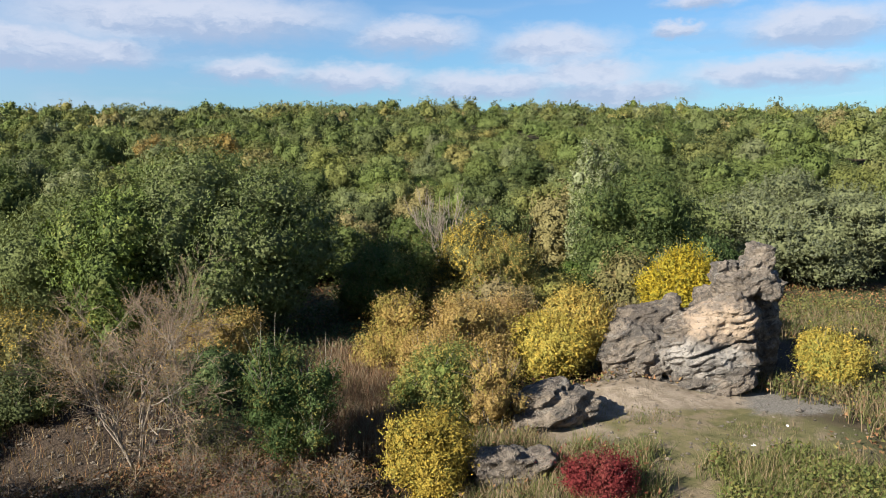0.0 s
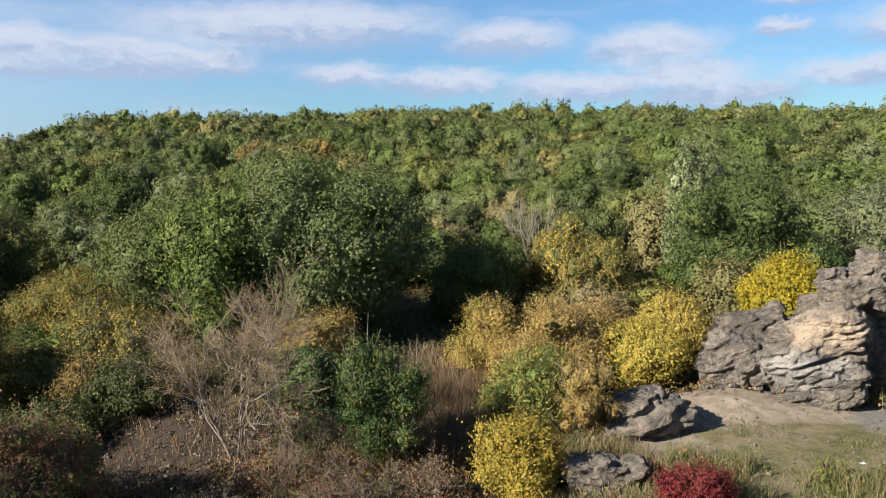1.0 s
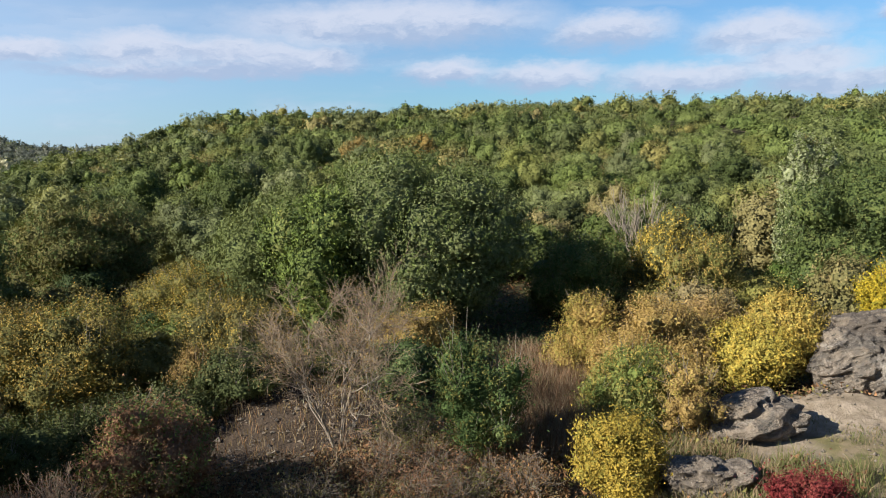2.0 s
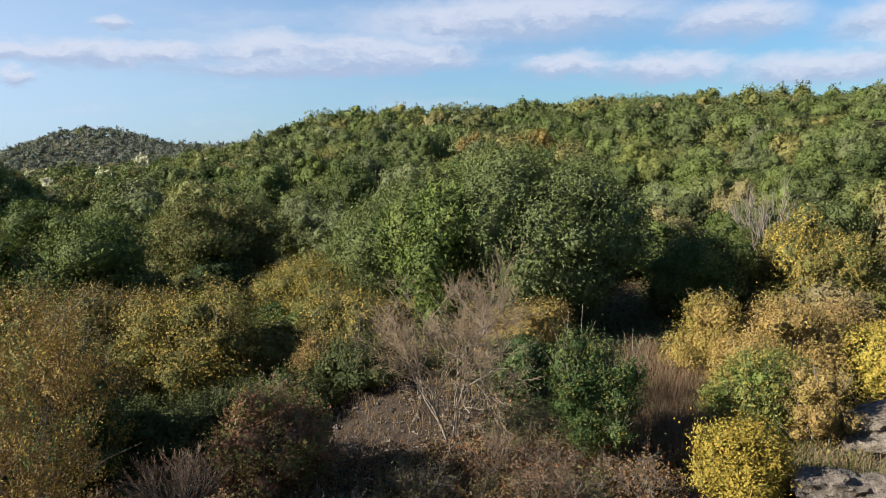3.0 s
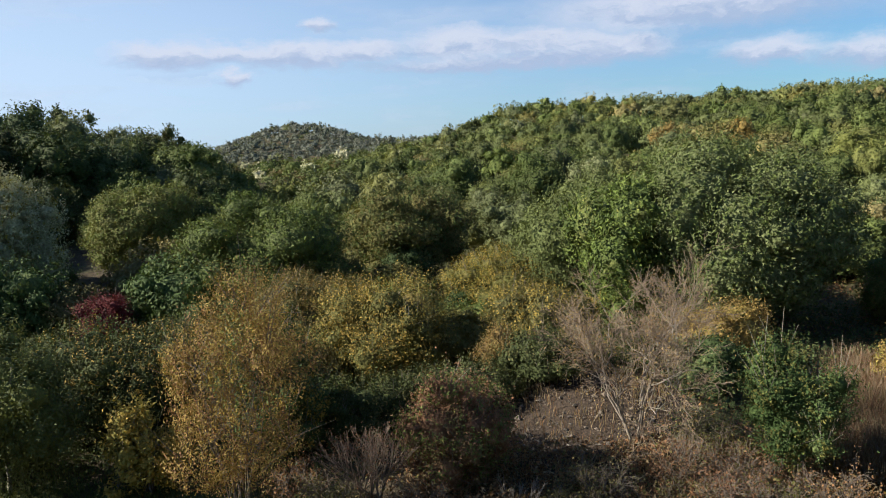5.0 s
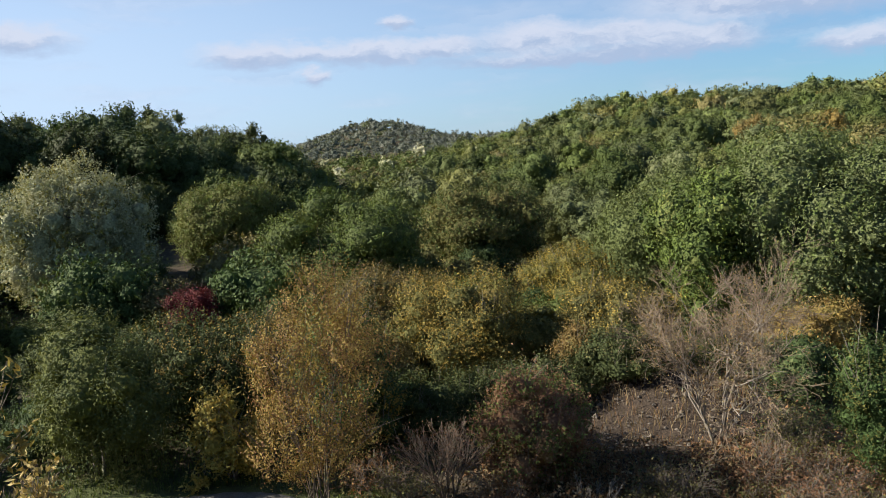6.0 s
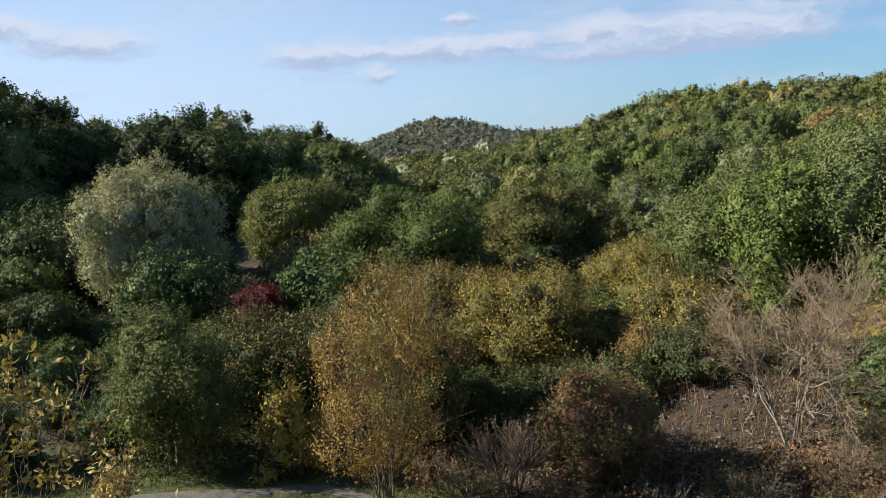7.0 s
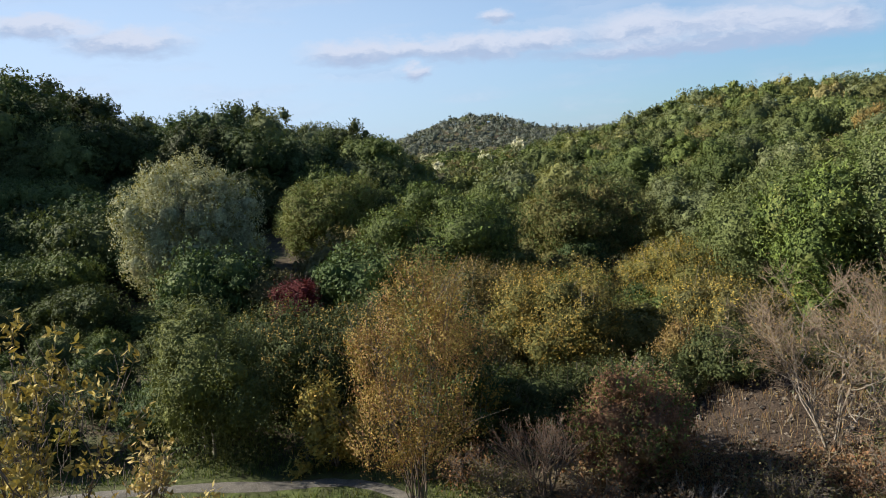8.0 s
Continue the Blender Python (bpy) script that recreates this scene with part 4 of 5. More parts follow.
def bare_tree(name, az, r, h, w, label, seed, stems=3, depth=4, fork=4, kind=None, leaves=0, bark=None, category="tree", leaf=0.07, thick=0.07, spread=0.3, lift=0.22, twig=None, bunched=1, slim=0.25):
    rng = np.random.default_rng(2000 + seed)
    x, y = spot_at(az, r)
    ob = thing(name, x, y, label, category)
    lines = []
    for s in range(stems):
        a = 6.28 * s / stems + rng.uniform(-0.5, 0.5)
        way = np.array([math.cos(a) * w * 0.34, math.sin(a) * w * 0.34, h * rng.uniform(0.5, 0.8)])
        mine = []
        branching(rng, np.array([math.cos(a) * 0.1, math.sin(a) * 0.1, -0.1]), way, h * rng.uniform(0.36, 0.46), thick, depth, fork, spread, mine, lift)
        lines += mine
        v, f = tubes([l for l in mine if l[1] > thick * 0.2], 6)
        stem = part("stem", mesh_of(name + "_stem", v, f, mats=[bark or PALE_BARK], smooth=True), ob)
        if category == "bramble":
            tagged(stem, kind="stuff")
        small = [(p, max(i, 0.006), max(j, 0.0035)) for p, i, j in mine if i <= thick * 0.2]
        if small:
            v, f = tubes(small, 3)
            tagged(part("twig_spray", mesh_of(name + "_twigs", v, f, mats=[twig or bark or PALE_BARK]), ob), kind="stuff")
    if kind:
        tips = np.array([l[0][-1] for l in lines[::1]])
        bunch = rng.choice(len(tips), max(8, leaves // bunched))
        p = tips[bunch[rng.integers(0, len(bunch), leaves)]] + rng.normal(size=(leaves, 3)) * (0.12 if bunched == 1 else 0.07)
        out = rng.normal(size=(leaves, 3)) if bunched == 1 else rng.normal(size=(leaves, 3)) + np.array([0, 0, 0.5])
        v, f = leaf_faces(p, unit(out), unit(rng.normal(size=(leaves, 3)) + np.array([0, 0, 0.4])), leaf * rng.uniform(0.6, 1.3, leaves), slim)
        tagged(part("foliage", mesh_of(name + "_leaves", v, f, mats=[LEAF[kind]]), ob), kind="stuff")
    return ob


bare_tree("bare_tree", 22.4, 24.6, 6.3, 4.6, "nearly leafless grey tree with pale forked stems on the rubble mound", 11, stems=5, depth=5, fork=4, kind="orange", leaves=6500, leaf=0.06, spread=0.54, lift=0.07, thick=0.045, twig=PALE_TWIG, bark=PALE_BARK)
bare_tree("bare_tree", 0.1, 54.5, 8.0, 3.6, "bleached dead tree among green scrub", 2, stems=3, depth=3, fork=4, thick=0.11)
bare_tree("bare_shrub", 42.6, 21.4, 3.1, 2.4, "bare reddish-grey twiggy shrub", 3, stems=10, depth=4, fork=3, kind="russet", leaves=1500, leaf=0.05, spread=0.36, bark=RED_BARK, category="shrub", thick=0.035)
bare_tree("bare_shrub", 31.3, 20.6, 1.3, 2.0, "low bare grey twiggy shrub", 4, stems=8, depth=3, fork=3, category="shrub", thick=0.02)

# ---- brown tangles at the foot of the bank ----
def tangles():
    rng = np.random.default_rng(31)
    for k, (az, r) in enumerate(((8.6, 21.6), (12.8, 21.2), (15.6, 20.8), (18.6, 21.2), (19.6, 22.8), (16.0, 23.6), (38.6, 21.0), (45.6, 21.4), (48.2, 22.6), (27.0, 20.4), (13.6, 25.6), (17.4, 24.6), (15.0, 22.4), (25.2, 21.2))):
        bare_tree("bramble_tangle", az, r, rng.uniform(1.3, 2.2), rng.uniform(2.0, 2.8), "tangle of brown bramble stems with withered leaves", 40 + k, stems=8, depth=3, fork=4,
                  kind=("russet", "olive")[k % 2], leaves=1100, leaf=0.075, bark=TWIG_BARK, category="bramble", thick=0.022, spread=0.6, lift=0.0)


tangles()

# ---- the young tree below the viewpoint ----
bare_tree("young_tree", 79.6, 12.5, 7.2, 3.2, "young tree with thin stems and ochre-yellow leaves", 5, stems=3, depth=4, fork=3, kind="sere", leaves=2200, leaf=0.15, bunched=9, slim=0.22, thick=0.035, bark=TWIG_BARK)
bare_tree("young_tree", 73.8, 13.0, 4.2, 3.0, "young tree with thin stems and ochre-yellow leaves", 6, stems=3, depth=4, fork=3, kind="sere", leaves=1200, leaf=0.14, bunched=9, slim=0.22, thick=0.028, bark=TWIG_BARK)


# ---- wood on the left of the valley ----
def tree_stock(count, h, w, leaves, leaf, kinds, seed, low=0.05, up=0.5, reach=1.2, count_lobes=15, dense=0.76, level=2):
    """Some trees' shapes to copy from: wood and leaf meshes."""
    out = []
    for k in range(count):
        rng = np.random.default_rng(seed + k)
        hh, ww = h * rng.uniform(0.85, 1.15), w * rng.uniform(0.82, 1.2)
        blobs = lobes(rng, ww, hh, low, count_lobes, 0.36 if count_lobes > 10 else 0.46, 0.2, body=0.43, uneven=0.12)
        wood = tubes(limbs(rng, blobs, hh, ww, 1, 0.02 * hh)[0][:6], 4)
        crown = sprigs(rng, blobs, leaves // 4, leaf, leaf * reach, 4, up, 0.42, 0.0, three=True, tuft=2, wild=0.3, stray=0.0)
        crown = joined(joined(crown, masses(rng, blobs, dense + 0.13, leaf)), hearts(blobs, dense, level))
        out.append((wood, crown, kinds[k % len(kinds)]))
    return out


def stock_things(stock, name, label, category):
    """One thing for each shape of the stock."""
    made = []
    for wood, crown, kind in stock:
        ob = tagged(new(name), label[kind] if isinstance(label, dict) else label, category, "trees of the wooded slopes")
        part("trunk", mesh_of(name + "_trunk", *wood, mats=[BARK], smooth=True), ob)
        part("foliage", mesh_of(name + "_leaves", *crown, mats=[LEAF[kind]], smooth=True), ob)
        made.append(ob)
    return made


WORDS = {"oak": "green leafy tree on the wooded slope", "ash": "light green leafy tree on the wooded slope", "hazel": "yellow-green hazel on the wooded slope",
         "sallow": "grey-green sallow on the wooded slope", "thorn": "brownish thorn tree on the wooded slope", "aspen": "pale yellow aspen on the wooded slope",
         "holly": "very dark green tree on the wooded slope", "dark": "dark green leafy tree in the wood", "green": "green leafy tree in the wood", "grey": "grey-green leafy tree in the wood",
         "olive": "olive-green tree turning in autumn", "bright": "fresh green leafy tree in the wood", "lime": "yellow-green tree turning in autumn",
         "silver": "silvery-leaved tree in the wood", "orange": "orange-brown autumn tree in the wood", "yellow": "yellow autumn tree in the wood",
         "russet": "russet autumn tree in the wood"}


def put(protos, spots, sizes, rng):
    """Stand copies of the prototypes on the ground; the first ones are the prototypes themselves."""
    for k, ((x, y), s) in enumerate(zip(spots, sizes)):
        m = Matrix.LocRotScale((x, y, gz(x, y) - 0.1), Euler((0, 0, rng.uniform(0, 6.28))), (s, s, s * rng.uniform(0.85, 1.15)))
        if k < len(protos):
            protos[k].matrix_basis = m
        else:
            one = protos[rng.integers(len(protos))]
            copy_thing(one, m @ Matrix.Diagonal((1 / one.scale.x, 1 / one.scale.y, 1 / one.scale.z, 1)))


def scatter(rng, n, az, rr, gap, ok=None, vary=0.3):
    """Random places in a sector with sizes, big plants further apart; nearest first."""
    cell, got, wide = {}, [], gap * 1.7
    for _ in range(n * 14):
        a = rng.uniform(*az)
        r = math.sqrt(rng.uniform(rr[0] ** 2, rr[1] ** 2))
        x, y = spot_at(a, r)
        s = float(np.clip(math.exp(rng.normal() * vary), 0.55, 1.75))
        i, j = int(x // wide), int(y // wide)
        if any(math.hypot(x - u, y - v) < gap * 0.5 * (s + q) for e in (-1, 0, 1) for f in (-1, 0, 1) for u, v, q in cell.get((i + e, j + f), ())):
            continue
        if ok and not ok(a, r):
            continue
        cell.setdefault((i, j), []).append((x, y, s))
        got.append((r, x, y, s))
        if len(got) >= n:
            break
    got.sort()
    return [(x, y) for r, x, y, s in got], [s for r, x, y, s in got]


def merged(name, label, stock, spots, sizes, rng, category, cut=0.4):
    """A far wood as one object, its closed canopy: too many trees to count."""
    kinds = sorted({k for _, _, k in stock})
    canopy = []
    for _, (v, f), kind in stock:
        f = f[v[f].mean(1)[:, 2] > cut * v[:, 2].max()]
        used, f2 = np.unique(f, return_inverse=True)
        canopy.append((v[used], f2.reshape(f.shape), kind))
    vs, fs, sl, hue, base = [], [], [], [], 0
    for (x, y), s in zip(spots, sizes):
        v, f, kind = canopy[rng.integers(len(canopy))]
        a = rng.uniform(0, 6.28)
        c, q = math.cos(a), math.sin(a)
        w = np.stack([v[:, 0] * c - v[:, 1] * q, v[:, 0] * q + v[:, 1] * c, v[:, 2] * rng.uniform(0.85, 1.15)], -1) * s
        vs.append(w + np.array([x, y, gz(x, y) - 0.1]))
        fs.append(f + base)
        sl.append(np.full(len(f), kinds.index(kind)))
        hue.append(np.full(len(v), rng.random()))
        base += len(v)
    ob = new(name, mesh_of(name, np.concatenate(vs), np.concatenate(fs), mats=[LEAF[k] for k in kinds], slots=np.concatenate(sl), smooth=True))
    ob.data.attributes.new("tint", "FLOAT", "POINT").data.foreach_set("value", np.concatenate(hue).astype(np.float32))
    return tagged(ob, label, category, kind="stuff")


def build_woods():
    rng = np.random.default_rng(77)
    mix = ["oak", "ash", "hazel", "oak", "sallow", "oak", "ash", "hazel", "ash", "holly", "aspen", "sallow", "hazel", "oak"]
    near = tree_stock(14, 5.0, 4.7, 3000, 0.14, mix, 300)
    spots, sizes = scatter(rng, 330, (-34, 46), (50, 100), 3.9, lambda a, r: r > (54 + 28 * min(1, max(0, (a - 20) / 22)) if a > -8 else 56 if a > -20 else 66), 0.24)
    sizes = [min(q, 1.35) for q in sizes]
    put(stock_things(near, "hillside_tree", WORDS, "tree"), spots, sizes, rng)
    middle = tree_stock(16, 4.9, 4.6, 1700, 0.17, mix + ["ash", "oak"], 340, count_lobes=11)
    spots, sizes = scatter(rng, 400, (-36, 43), (95, 124), 4.0, None, 0.3)
    sizes = [min(q, 1.4) for q in sizes]
    merged("hillside_wood", "mixed green and yellowing woodland covering the slope", middle, spots, sizes, rng, "woodland")
    upper = tree_stock(16, 4.9, 4.5, 900, 0.22, mix + ["ash", "oak"], 360, count_lobes=9)
    spots, sizes = scatter(rng, 700, (-36, 43), (122, 165), 4.0, None, 0.3)
    sizes = [min(q, 1.35) for q in sizes]
    merged("upper_wood", "mixed green and yellowing woodland on the upper slope", upper, spots, sizes, rng, "woodland", 0.45)
    far = tree_stock(16, 4.9, 4.4, 330, 0.32, mix + ["ash", "oak"], 380, count_lobes=6, level=1)
    spots, sizes = scatter(rng, 2100, (-37, 42), (163, 258), 3.9, None, 0.26)
    sizes = [min(q, 1.3) for q in sizes]
    merged("ridge_wood", "mixed green and yellowing woodland along the ridge", far, spots, sizes, rng, "woodland", 0.5)
    # far hill's trees, with distance haze painted into the leaf tones
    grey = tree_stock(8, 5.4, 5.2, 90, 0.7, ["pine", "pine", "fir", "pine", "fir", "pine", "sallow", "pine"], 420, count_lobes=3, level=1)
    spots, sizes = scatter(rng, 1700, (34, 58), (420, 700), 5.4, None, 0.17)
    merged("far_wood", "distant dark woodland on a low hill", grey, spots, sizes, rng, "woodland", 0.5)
    low = tree_stock(8, 4.8, 5.2, 1700, 0.2, ["oak", "sallow", "ash", "thorn", "oak", "holly", "hazel", "holly"], 440, count_lobes=12)
    spots, sizes = scatter(rng, 90, (38, 60), (80, 150), 4.8, None, 0.2)
    merged("valley_wood", "dark shaded woodland along the valley floor", low, spots, sizes, rng, "woodland", 0.1)
    vale = tree_stock(8, 4.4, 5.2, 480, 0.45, ["oak", "sallow", "ash", "thorn", "oak", "hazel", "silver", "holly"], 450, count_lobes=6)
    spots, sizes = scatter(rng, 330, (38, 62), (148, 380), 4.6, None, 0.15)
    merged("valley_wood", "shaded woodland at the valley's far end", vale, spots, sizes, rng, "woodland", 0.4)
    tall = tree_stock(10, 8.8, 8.0, 4600, 0.24, ["oak", "holly", "sallow", "holly", "dark", "oak", "holly", "dark", "oak", "ash"], 460, low=0.0, up=0.35, count_lobes=24, dense=0.7)
    spots, sizes = scatter(rng, 150, (52, 100), (76, 150), 5.2, lambda a, r: r > 96 if a < 69 else r > 102, 0.16)
    sizes = [min(q, 1.12) * float(np.interp(math.degrees(math.atan2(-x, y)), (52, 54, 58, 60.5, 64.5, 69, 73, 76), (0.8, 0.9, 0.9, 1.06, 1.16, 0.95, 1.2, 1.24))) for (x, y), q in zip(spots, sizes)]
    put(stock_things(tall, "woodland_tree", WORDS, "tree"), spots, sizes, rng)
    floor = tree_stock(8, 3.6, 4.8, 3600, 0.13, ["dark", "holly", "green", "dark", "dark", "oak", "holly", "holly"], 500, low=0.0, dense=0.68)
    spots, sizes = scatter(rng, 250, (50, 98), (48, 112), 3.8, lambda a, r: not (61 < a < 72 and 50 < r < 62) and not (50 < a < 64 and r < 84))
    sizes = [min(q, 1.15) * (1.0 if math.hypot(x, y) < 58 or math.hypot(x, y) > 90 else 1.35) for (x, y), q in zip(spots, sizes)]
    more = scatter(rng, 34, (63, 92), (29, 48), 3.4, lambda a, r: not (64.5 < a < 69.5 and r < 31))
    spots, sizes = more[0] + spots, [q * 0.62 for q in more[1]] + sizes
    put(stock_things(floor, "thicket_shrub", "dense dark green shrub in shade", "shrub"), spots, sizes, rng)
    scrub = tree_stock(12, 2.6, 3.2, 3400, 0.1, ["olive", "dark", "olive", "green", "thorn", "thorn", "olive", "dark", "thorn", "olive", "green", "dark"], 540, low=0.0)

    def free(a, r):
        x, y = spot_at(a, r)
        if 1 < a < 13 and r < 44:
            return False
        if a < 7:
            return 38 < r < 52 and (a > -5 or r > 41)
        if math.hypot((x + 12.4) / 4.6, (y - 24.0) / 3.4) < 1.0:
            return False
        return r > (30 if a < 20 else 26.5 if a < 52 else 28.5) and not (6 < a < 29 and r > 33) and not (66 < a < 69 and r < 30) and not (35 < a < 52 and r < 32) and not (55 < a < 65 and r < 47) and not (a > 64 and r > 50)

    spots, sizes = scatter(rng, 150, (-20, 63), (25, 56), 3.2, free)
    put(stock_things(scrub, "scrub_bush", {"olive": "tangled olive-brown scrub bush", "dark": "tangled dark green scrub bush", "green": "tangled leafy green scrub bush",
        "thorn": "tangled brownish thorn scrub"}, "bush"), spots, sizes, rng)


build_woods()


# ---- undergrowth and grass ----
def in_clearing(x, y):
    ragged = np.mod(np.sin(x * 127.1 + y * 311.7) * 43758.5, 1.0) - 0.5
    x, y = x + 0.9 * ragged + 0.35 * np.sin(2.9 * y + np.sin(3.7 * x)), y + 0.8 * ragged * np.cos(x * 91.0) + 0.35 * np.sin(3.3 * x + 1.7)
    lane = (np.abs(x - 6.6 - (y - 18) * 0.12) < 0.9) & (y < 25) & (y > 16)
    return lane | (((x - 15.4) / 2.8) ** 2 + ((y - 34.6) / 4.6) ** 2 < 1) | (((x - 9.2) / 5.2) ** 2 + ((y - 26.6) / 3.6) ** 2 < 1) | (((x - 4.6) / 2.2) ** 2 + ((y - 26.3) / 1.8) ** 2 < 1)


def on_mound(x, y):
    c, q = math.cos(0.5), math.sin(0.5)
    u, v = (x + 12.6) * c + (y - 23.4) * q, -(x + 12.6) * q + (y - 23.4) * c
    return (u / 4.2) ** 2 + (v / 2.6) ** 2 < 1


def on_path(x, y):
    r, a = np.hypot(x, y), np.degrees(np.arctan2(-x, y))
    t = (92 - a) / 44
    return (np.abs(r - path_r(t)) < 1.7) & (a > 46)


def field(rng, n, az, rr):
    a = rng.uniform(az[0], az[1], n)
    r = np.sqrt(rng.uniform(rr[0] ** 2, rr[1] ** 2, n))
    return -r * np.sin(np.radians(a)), r * np.cos(np.radians(a))


def bracken(name, label, n, az, rr, height, leaf, kind, second, seed, clear=True):
    """Low leafy growth over the soil, thicker and higher in drifts."""
    rng = np.random.default_rng(seed)
    x, y = field(rng, n, az, rr)
    ok = ~on_path(x, y)
    if clear:
        ok &= ~in_clearing(x, y) & ~on_mound(x, y)
    x, y = x[ok], y[ok]
    drift = 0.5 + 0.5 * np.sin(x * 1.1 + 2 * np.sin(y * 0.7)) * np.cos(y * 0.9 + 1.3 * np.sin(x * 0.6))
    hh = height * (0.25 + 0.75 * drift) * rng.uniform(0.15, 1.0, len(x))
    p = np.stack([x, y, ground_z(x, y) + hh], -1)
    k = len(x)
    d = unit(rng.normal(size=(k, 3)) + np.array([0, 0, 0.4]))
    nrm = unit(rng.normal(size=(k, 3)) * 0.6 + np.array([0, 0, 0.8]))
    v, f = leaf_faces(p, d, nrm, leaf * rng.uniform(0.6, 1.4, k), 0.34, True)
    ob = new(name, mesh_of(name, v, f, mats=[LEAF[kind], LEAF[second]], slots=(rng.random(k) < 0.4).astype(int)))
    tagged(ob, label, "undergrowth", kind="stuff")


def blades(name, label, x, y, height, width, kind, second, rng, share=0.4, lean=0.35):
    """Separate grass blades, bent at half height."""
    k = len(x)
    z = ground_z(x, y)
    h = height * rng.uniform(0.45, 1.2, k)
    a = rng.uniform(0, 6.28, k)
    tilt = rng.normal(size=(k, 2)) * lean
    base = np.stack([x, y, z - 0.02], -1)
    side = np.stack([np.cos(a), np.sin(a), np.zeros(k)], -1) * width * 0.5
    mid = base + np.stack([tilt[:, 0] * h * 0.3, tilt[:, 1] * h * 0.3, h * 0.55], -1)
    tip = base + np.stack([tilt[:, 0] * h, tilt[:, 1] * h, h], -1)
    v = np.stack([base - side, base + side, mid + side * 0.8, mid - side * 0.8, tip], 1).reshape(-1, 3)
    b = np.arange(k)[:, None] * 5
    quads, tris = b + np.array([[0, 1, 2, 3]]), b + np.array([[3, 2, 4]])
    pick = (rng.random(k) < share).astype(int)
    ob = new(name, mesh_of(name, v, quads, tris, [LEAF[kind], LEAF[second]], np.concatenate([pick, pick])))
    return tagged(ob, label, "grass", kind="stuff")


def tufted(rng, n, az, rr, clump=9, spread=0.16):
    """Blades in tufts."""
    x, y = field(rng, n // clump, az, rr)
    x, y = np.repeat(x, clump), np.repeat(y, clump)
    return x + rng.normal(size=len(x)) * spread, y + rng.normal(size=len(x)) * spread


def build_undergrowth():
    bracken("undergrowth", "low brown and green bramble undergrowth over the soil", 70000, (-40, 52), (15, 60), 0.6, 0.14, "russet", "olive", 601)
    # darker leaf colours on this side stand in for the shade over it
    bracken("undergrowth", "low undergrowth with leaves darkened in place of shade", 30000, (52, 98), (15, 60), 0.6, 0.14, "dark", "holly", 605)
    bracken("low_bramble", "brown withered bramble at the mound's foot", 22000, (5, 40), (18.5, 25), 0.7, 0.1, "russet", "straw", 606)
    # dark leaf colours paint in the shaded gaps of the scrub
    bracken("low_bramble", "leafy bramble darkened to deepen the shade between the shrubs", 52000, (6, 70), (25, 48), 1.1, 0.14, "dark", "holly", 602)
    bracken("verge_bramble", "low green bramble and bracken along the clearing's edge", 26000, (-36, -19.5), (17, 25.5), 0.8, 0.1, "grass", "olive", 603)
    bracken("verge_bramble", "low brown bramble and bracken behind the clearing", 26000, (-36, -21), (31, 52), 0.9, 0.11, "olive", "grass", 604)
    rng = np.random.default_rng(610)
    x, y = tufted(rng, 15000, (2, 10), (24, 36))
    blades("dry_grass", "tall dry reddish-brown grass", x, y, 1.15, 0.022, "straw", "russet", rng, 0.35, 0.22)
    x, y = tufted(rng, 16000, (-34, -10), (17.5, 26))
    ok = ~in_clearing(x, y)
    blades("rough_grass", "rough green and straw-coloured grass around the clearing", x[ok], y[ok], 0.7, 0.022, "grass", "straw", rng, 0.35)
    x, y = tufted(rng, 9000, (-26, -8), (19, 30), 7, 0.12)
    ok = in_clearing(x, y) & (np.sin(x * 1.3 + np.sin(y * 1.1) * 1.5) + np.cos(y * 1.7 + x * 0.6) > 0.5)
    blades("short_grass", "short trodden grass in patches on the clearing", x[ok], y[ok], 0.16, 0.02, "grass", "straw", rng, 0.35)
    x, y = tufted(rng, 12000, (-34, -19), (29, 48))
    ok = ~in_clearing(x, y)
    blades("rough_grass", "rough straw-coloured grass behind the clearing", x[ok], y[ok], 0.8, 0.03, "straw", "grass", rng, 0.4)
    x, y = tufted(rng, 9000, (-10, -1), (17, 27))
    ok = ~in_clearing(x, y)
    blades("dry_grass", "dry grass tufts between the low rocks", x[ok], y[ok], 0.6, 0.022, "straw", "grass", rng, 0.4)
    x, y = field(rng, 26000, (46, 98), (18, 29))
    t = (92 - np.degrees(np.arctan2(-x, y))) / 44
    ok = np.abs(np.hypot(x, y) - path_r(t)) > 0.68
    blades("turf", "short green turf beside the footpath", x[ok], y[ok], 0.2, 0.025, "grass", "green", rng, 0.6)
    x, y = tufted(rng, 2600, (20, 34), (19, 31), 6, 0.25)
    blades("dry_grass", "thin dry grass on the rubble mound", x, y, 0.45, 0.018, "straw", "russet", rng, 0.4)


build_undergrowth()


def paper_material():
    m, n = material("white_litter")
    pos = n.add("ShaderNodeNewGeometry").outputs["Position"]
    col = n.mix(n.noise(pos, 30.0, 3.0), (0.6, 0.6, 0.58, 1), (0.8, 0.8, 0.79, 1))
    bs = n.add("ShaderNodeBsdfPrincipled", {"Base Color": col, "Roughness": 0.6})
    n.add("ShaderNodeOutputMaterial", (bs.outputs[0],))
    return m


PAPER = paper_material()


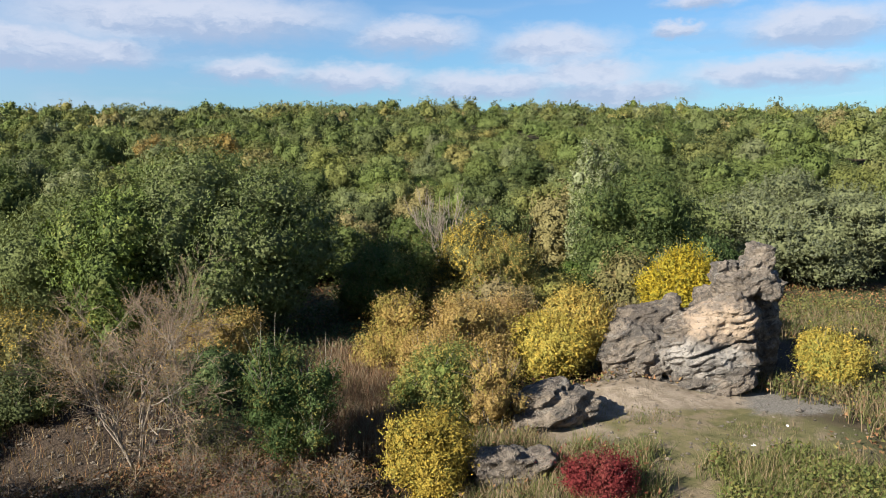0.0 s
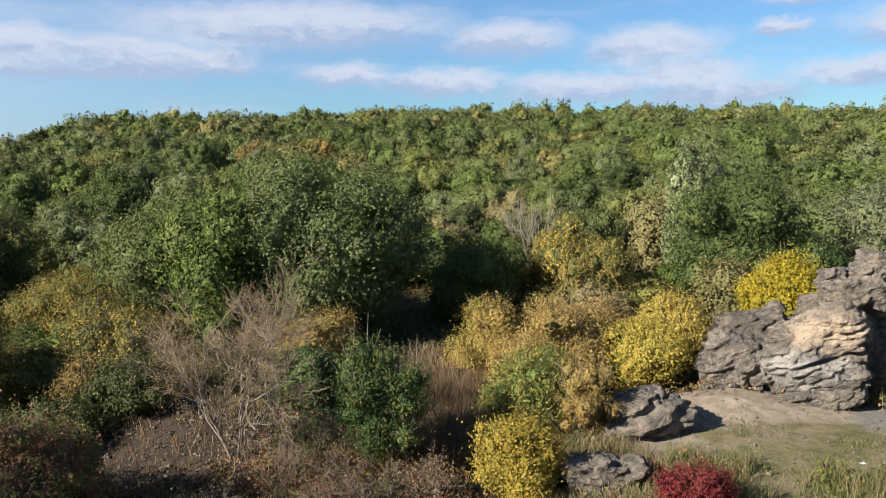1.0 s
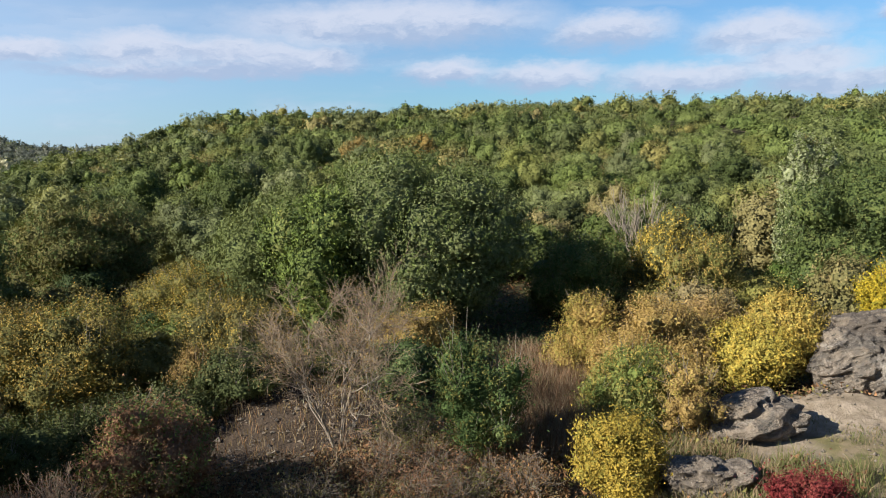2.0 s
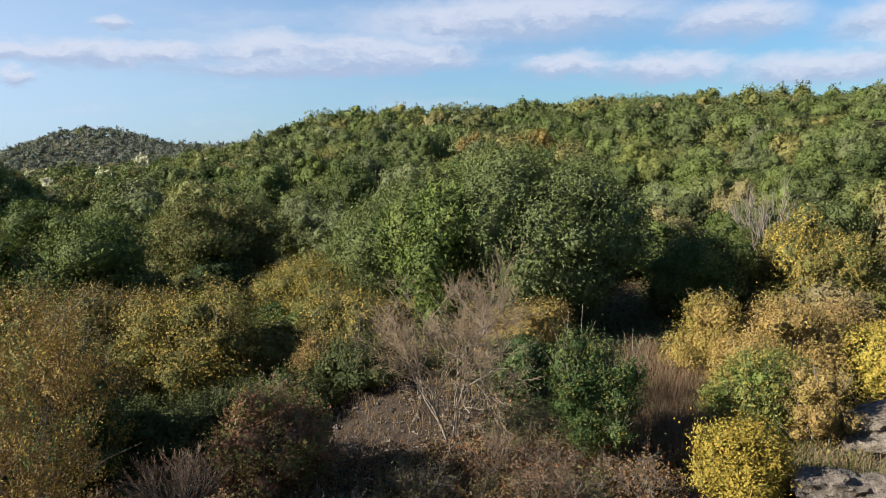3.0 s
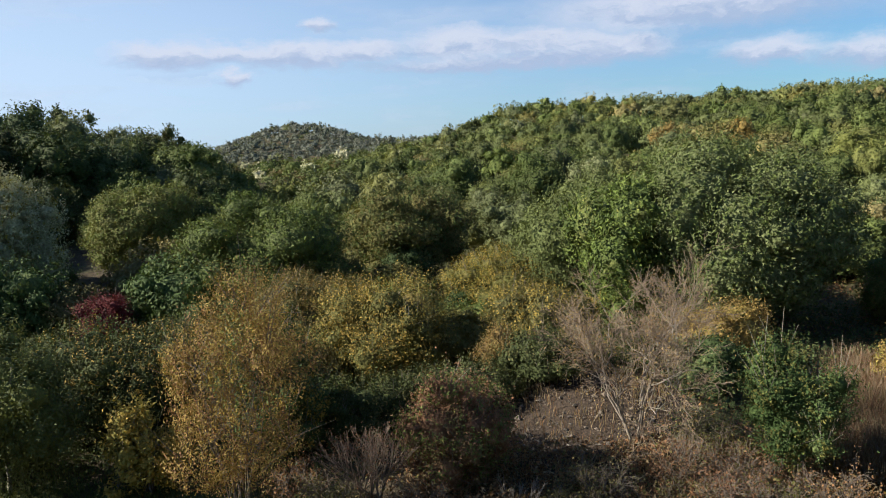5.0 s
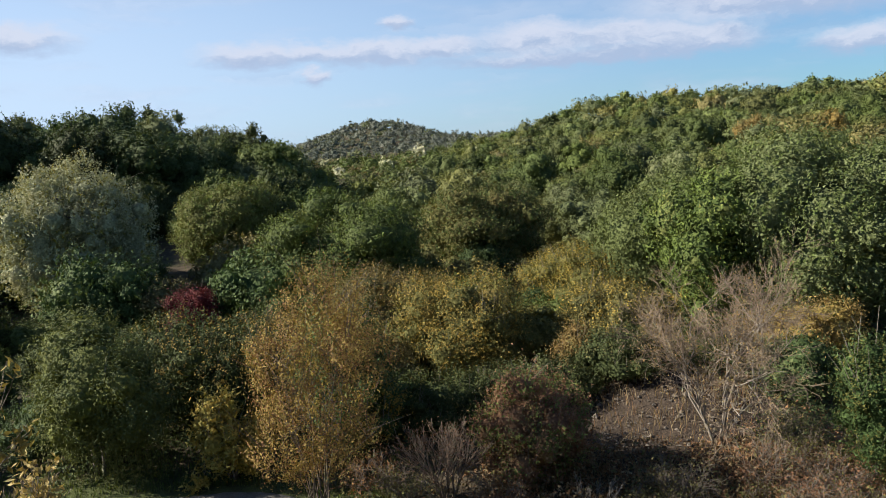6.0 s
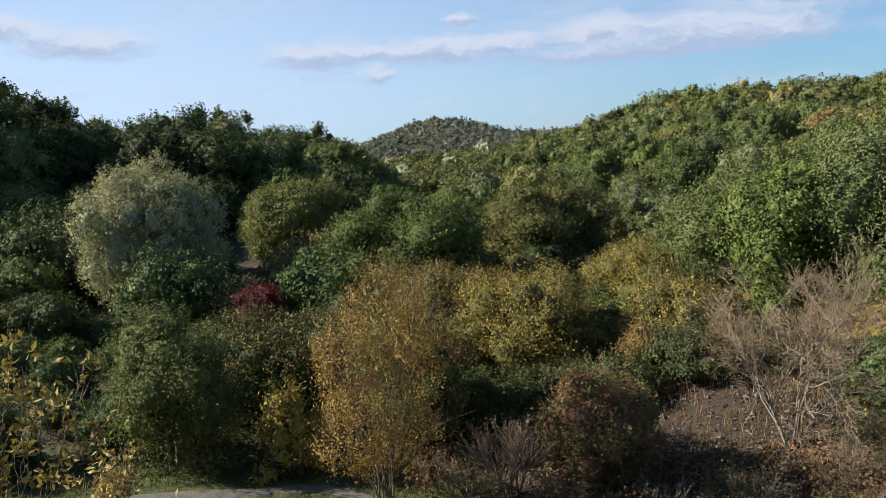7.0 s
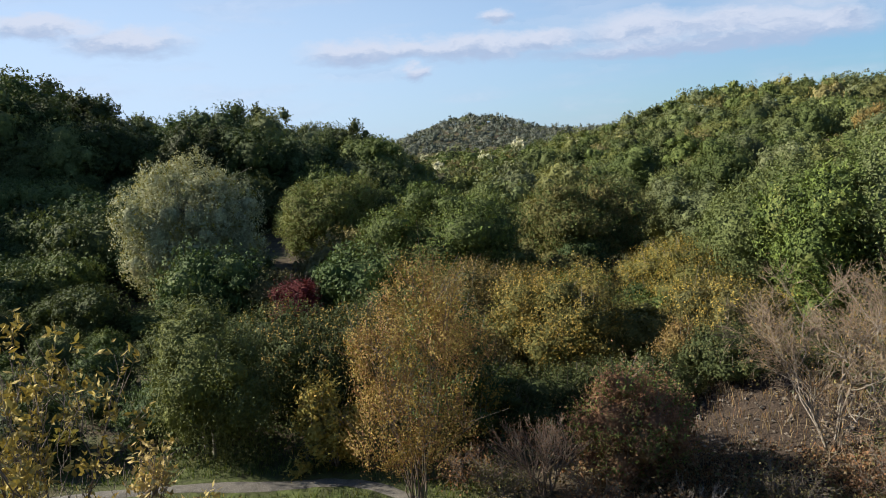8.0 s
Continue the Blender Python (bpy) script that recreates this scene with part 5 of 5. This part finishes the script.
# ---- loose stones ----
def stones(name, label, spots, size, seed):
    """Small angular stones strewn about, too many to count."""
    rng = np.random.default_rng(seed)
    base = np.array([(0, 0, -1), (0, 0, 1), (1, 0, 0), (-1, 0, 0), (0, 1, 0), (0, -1, 0)], float)
    tri = np.array([(1, 2, 4), (1, 4, 3), (1, 3, 5), (1, 5, 2), (0, 4, 2), (0, 3, 4), (0, 5, 3), (0, 2, 5)])
    vs, fs = [], []
    for k, (x, y) in enumerate(spots):
        s = size * rng.lognormal(0, 0.5)
        a = rng.uniform(0, 6.28)
        v = base * rng.uniform(0.6, 1.2, (6, 3)) * np.array([1, 0.8, 0.55]) * s
        c, q = math.cos(a), math.sin(a)
        v = np.stack([v[:, 0] * c - v[:, 1] * q, v[:, 0] * q + v[:, 1] * c, v[:, 2]], -1)
        vs.append(v + np.array([x, y, gz(x, y) + 0.2 * s]))
        fs.append(tri + 6 * k)
    ob = new(name, mesh_of(name, np.concatenate(vs), np.concatenate(fs), mats=[ROCK]))
    tagged(ob, label, "stones", kind="stuff")


def scrap(x, y, seed):
    """A crumpled bit of pale litter."""
    rng = np.random.default_rng(seed)
    g = np.stack(np.meshgrid(np.linspace(-0.07, 0.07, 6), np.linspace(-0.04, 0.04, 5)), -1).reshape(-1, 2)
    v = np.concatenate([g + rng.normal(size=g.shape) * 0.005, 0.02 + np.abs(rng.normal(size=(len(g), 1))) * 0.02], 1)
    i = (np.arange(4)[:, None] * 6 + np.arange(5)[None]).ravel()
    ob = new("litter", mesh_of("litter", v, np.stack([i, i + 1, i + 7, i + 6], -1), mats=[PAPER]))
    thick = ob.modifiers.new("thick", "SOLIDIFY")
    thick.thickness = 0.012
    ob.location = (x, y, gz(x, y) - 0.01)
    ob.rotation_euler = (0, 0, rng.uniform(0, 3))
    tagged(ob, "crumpled scrap of white litter on trodden ground", "litter", "scraps of litter in the clearing")


def build_stones():
    rng = np.random.default_rng(88)
    x, y = field(rng, 2600, (18, 36), (18.5, 32))
    ok = on_mound(x, y)
    stones("rubble", "loose grey stones on the rubble mound", list(zip(x[ok], y[ok])), 0.055, 701)
    x, y = field(rng, 500, (-30, -5), (24, 31))
    ok = in_clearing(x, y)
    stones("rubble", "small loose stones on the trodden ground", list(zip(x[ok], y[ok])), 0.05, 702)

    for k, (x, y) in enumerate(((9.93, 24.17), (11.86, 26.05), (15.37, 28.75))):
        scrap(x, y, 720 + k)


build_stones()
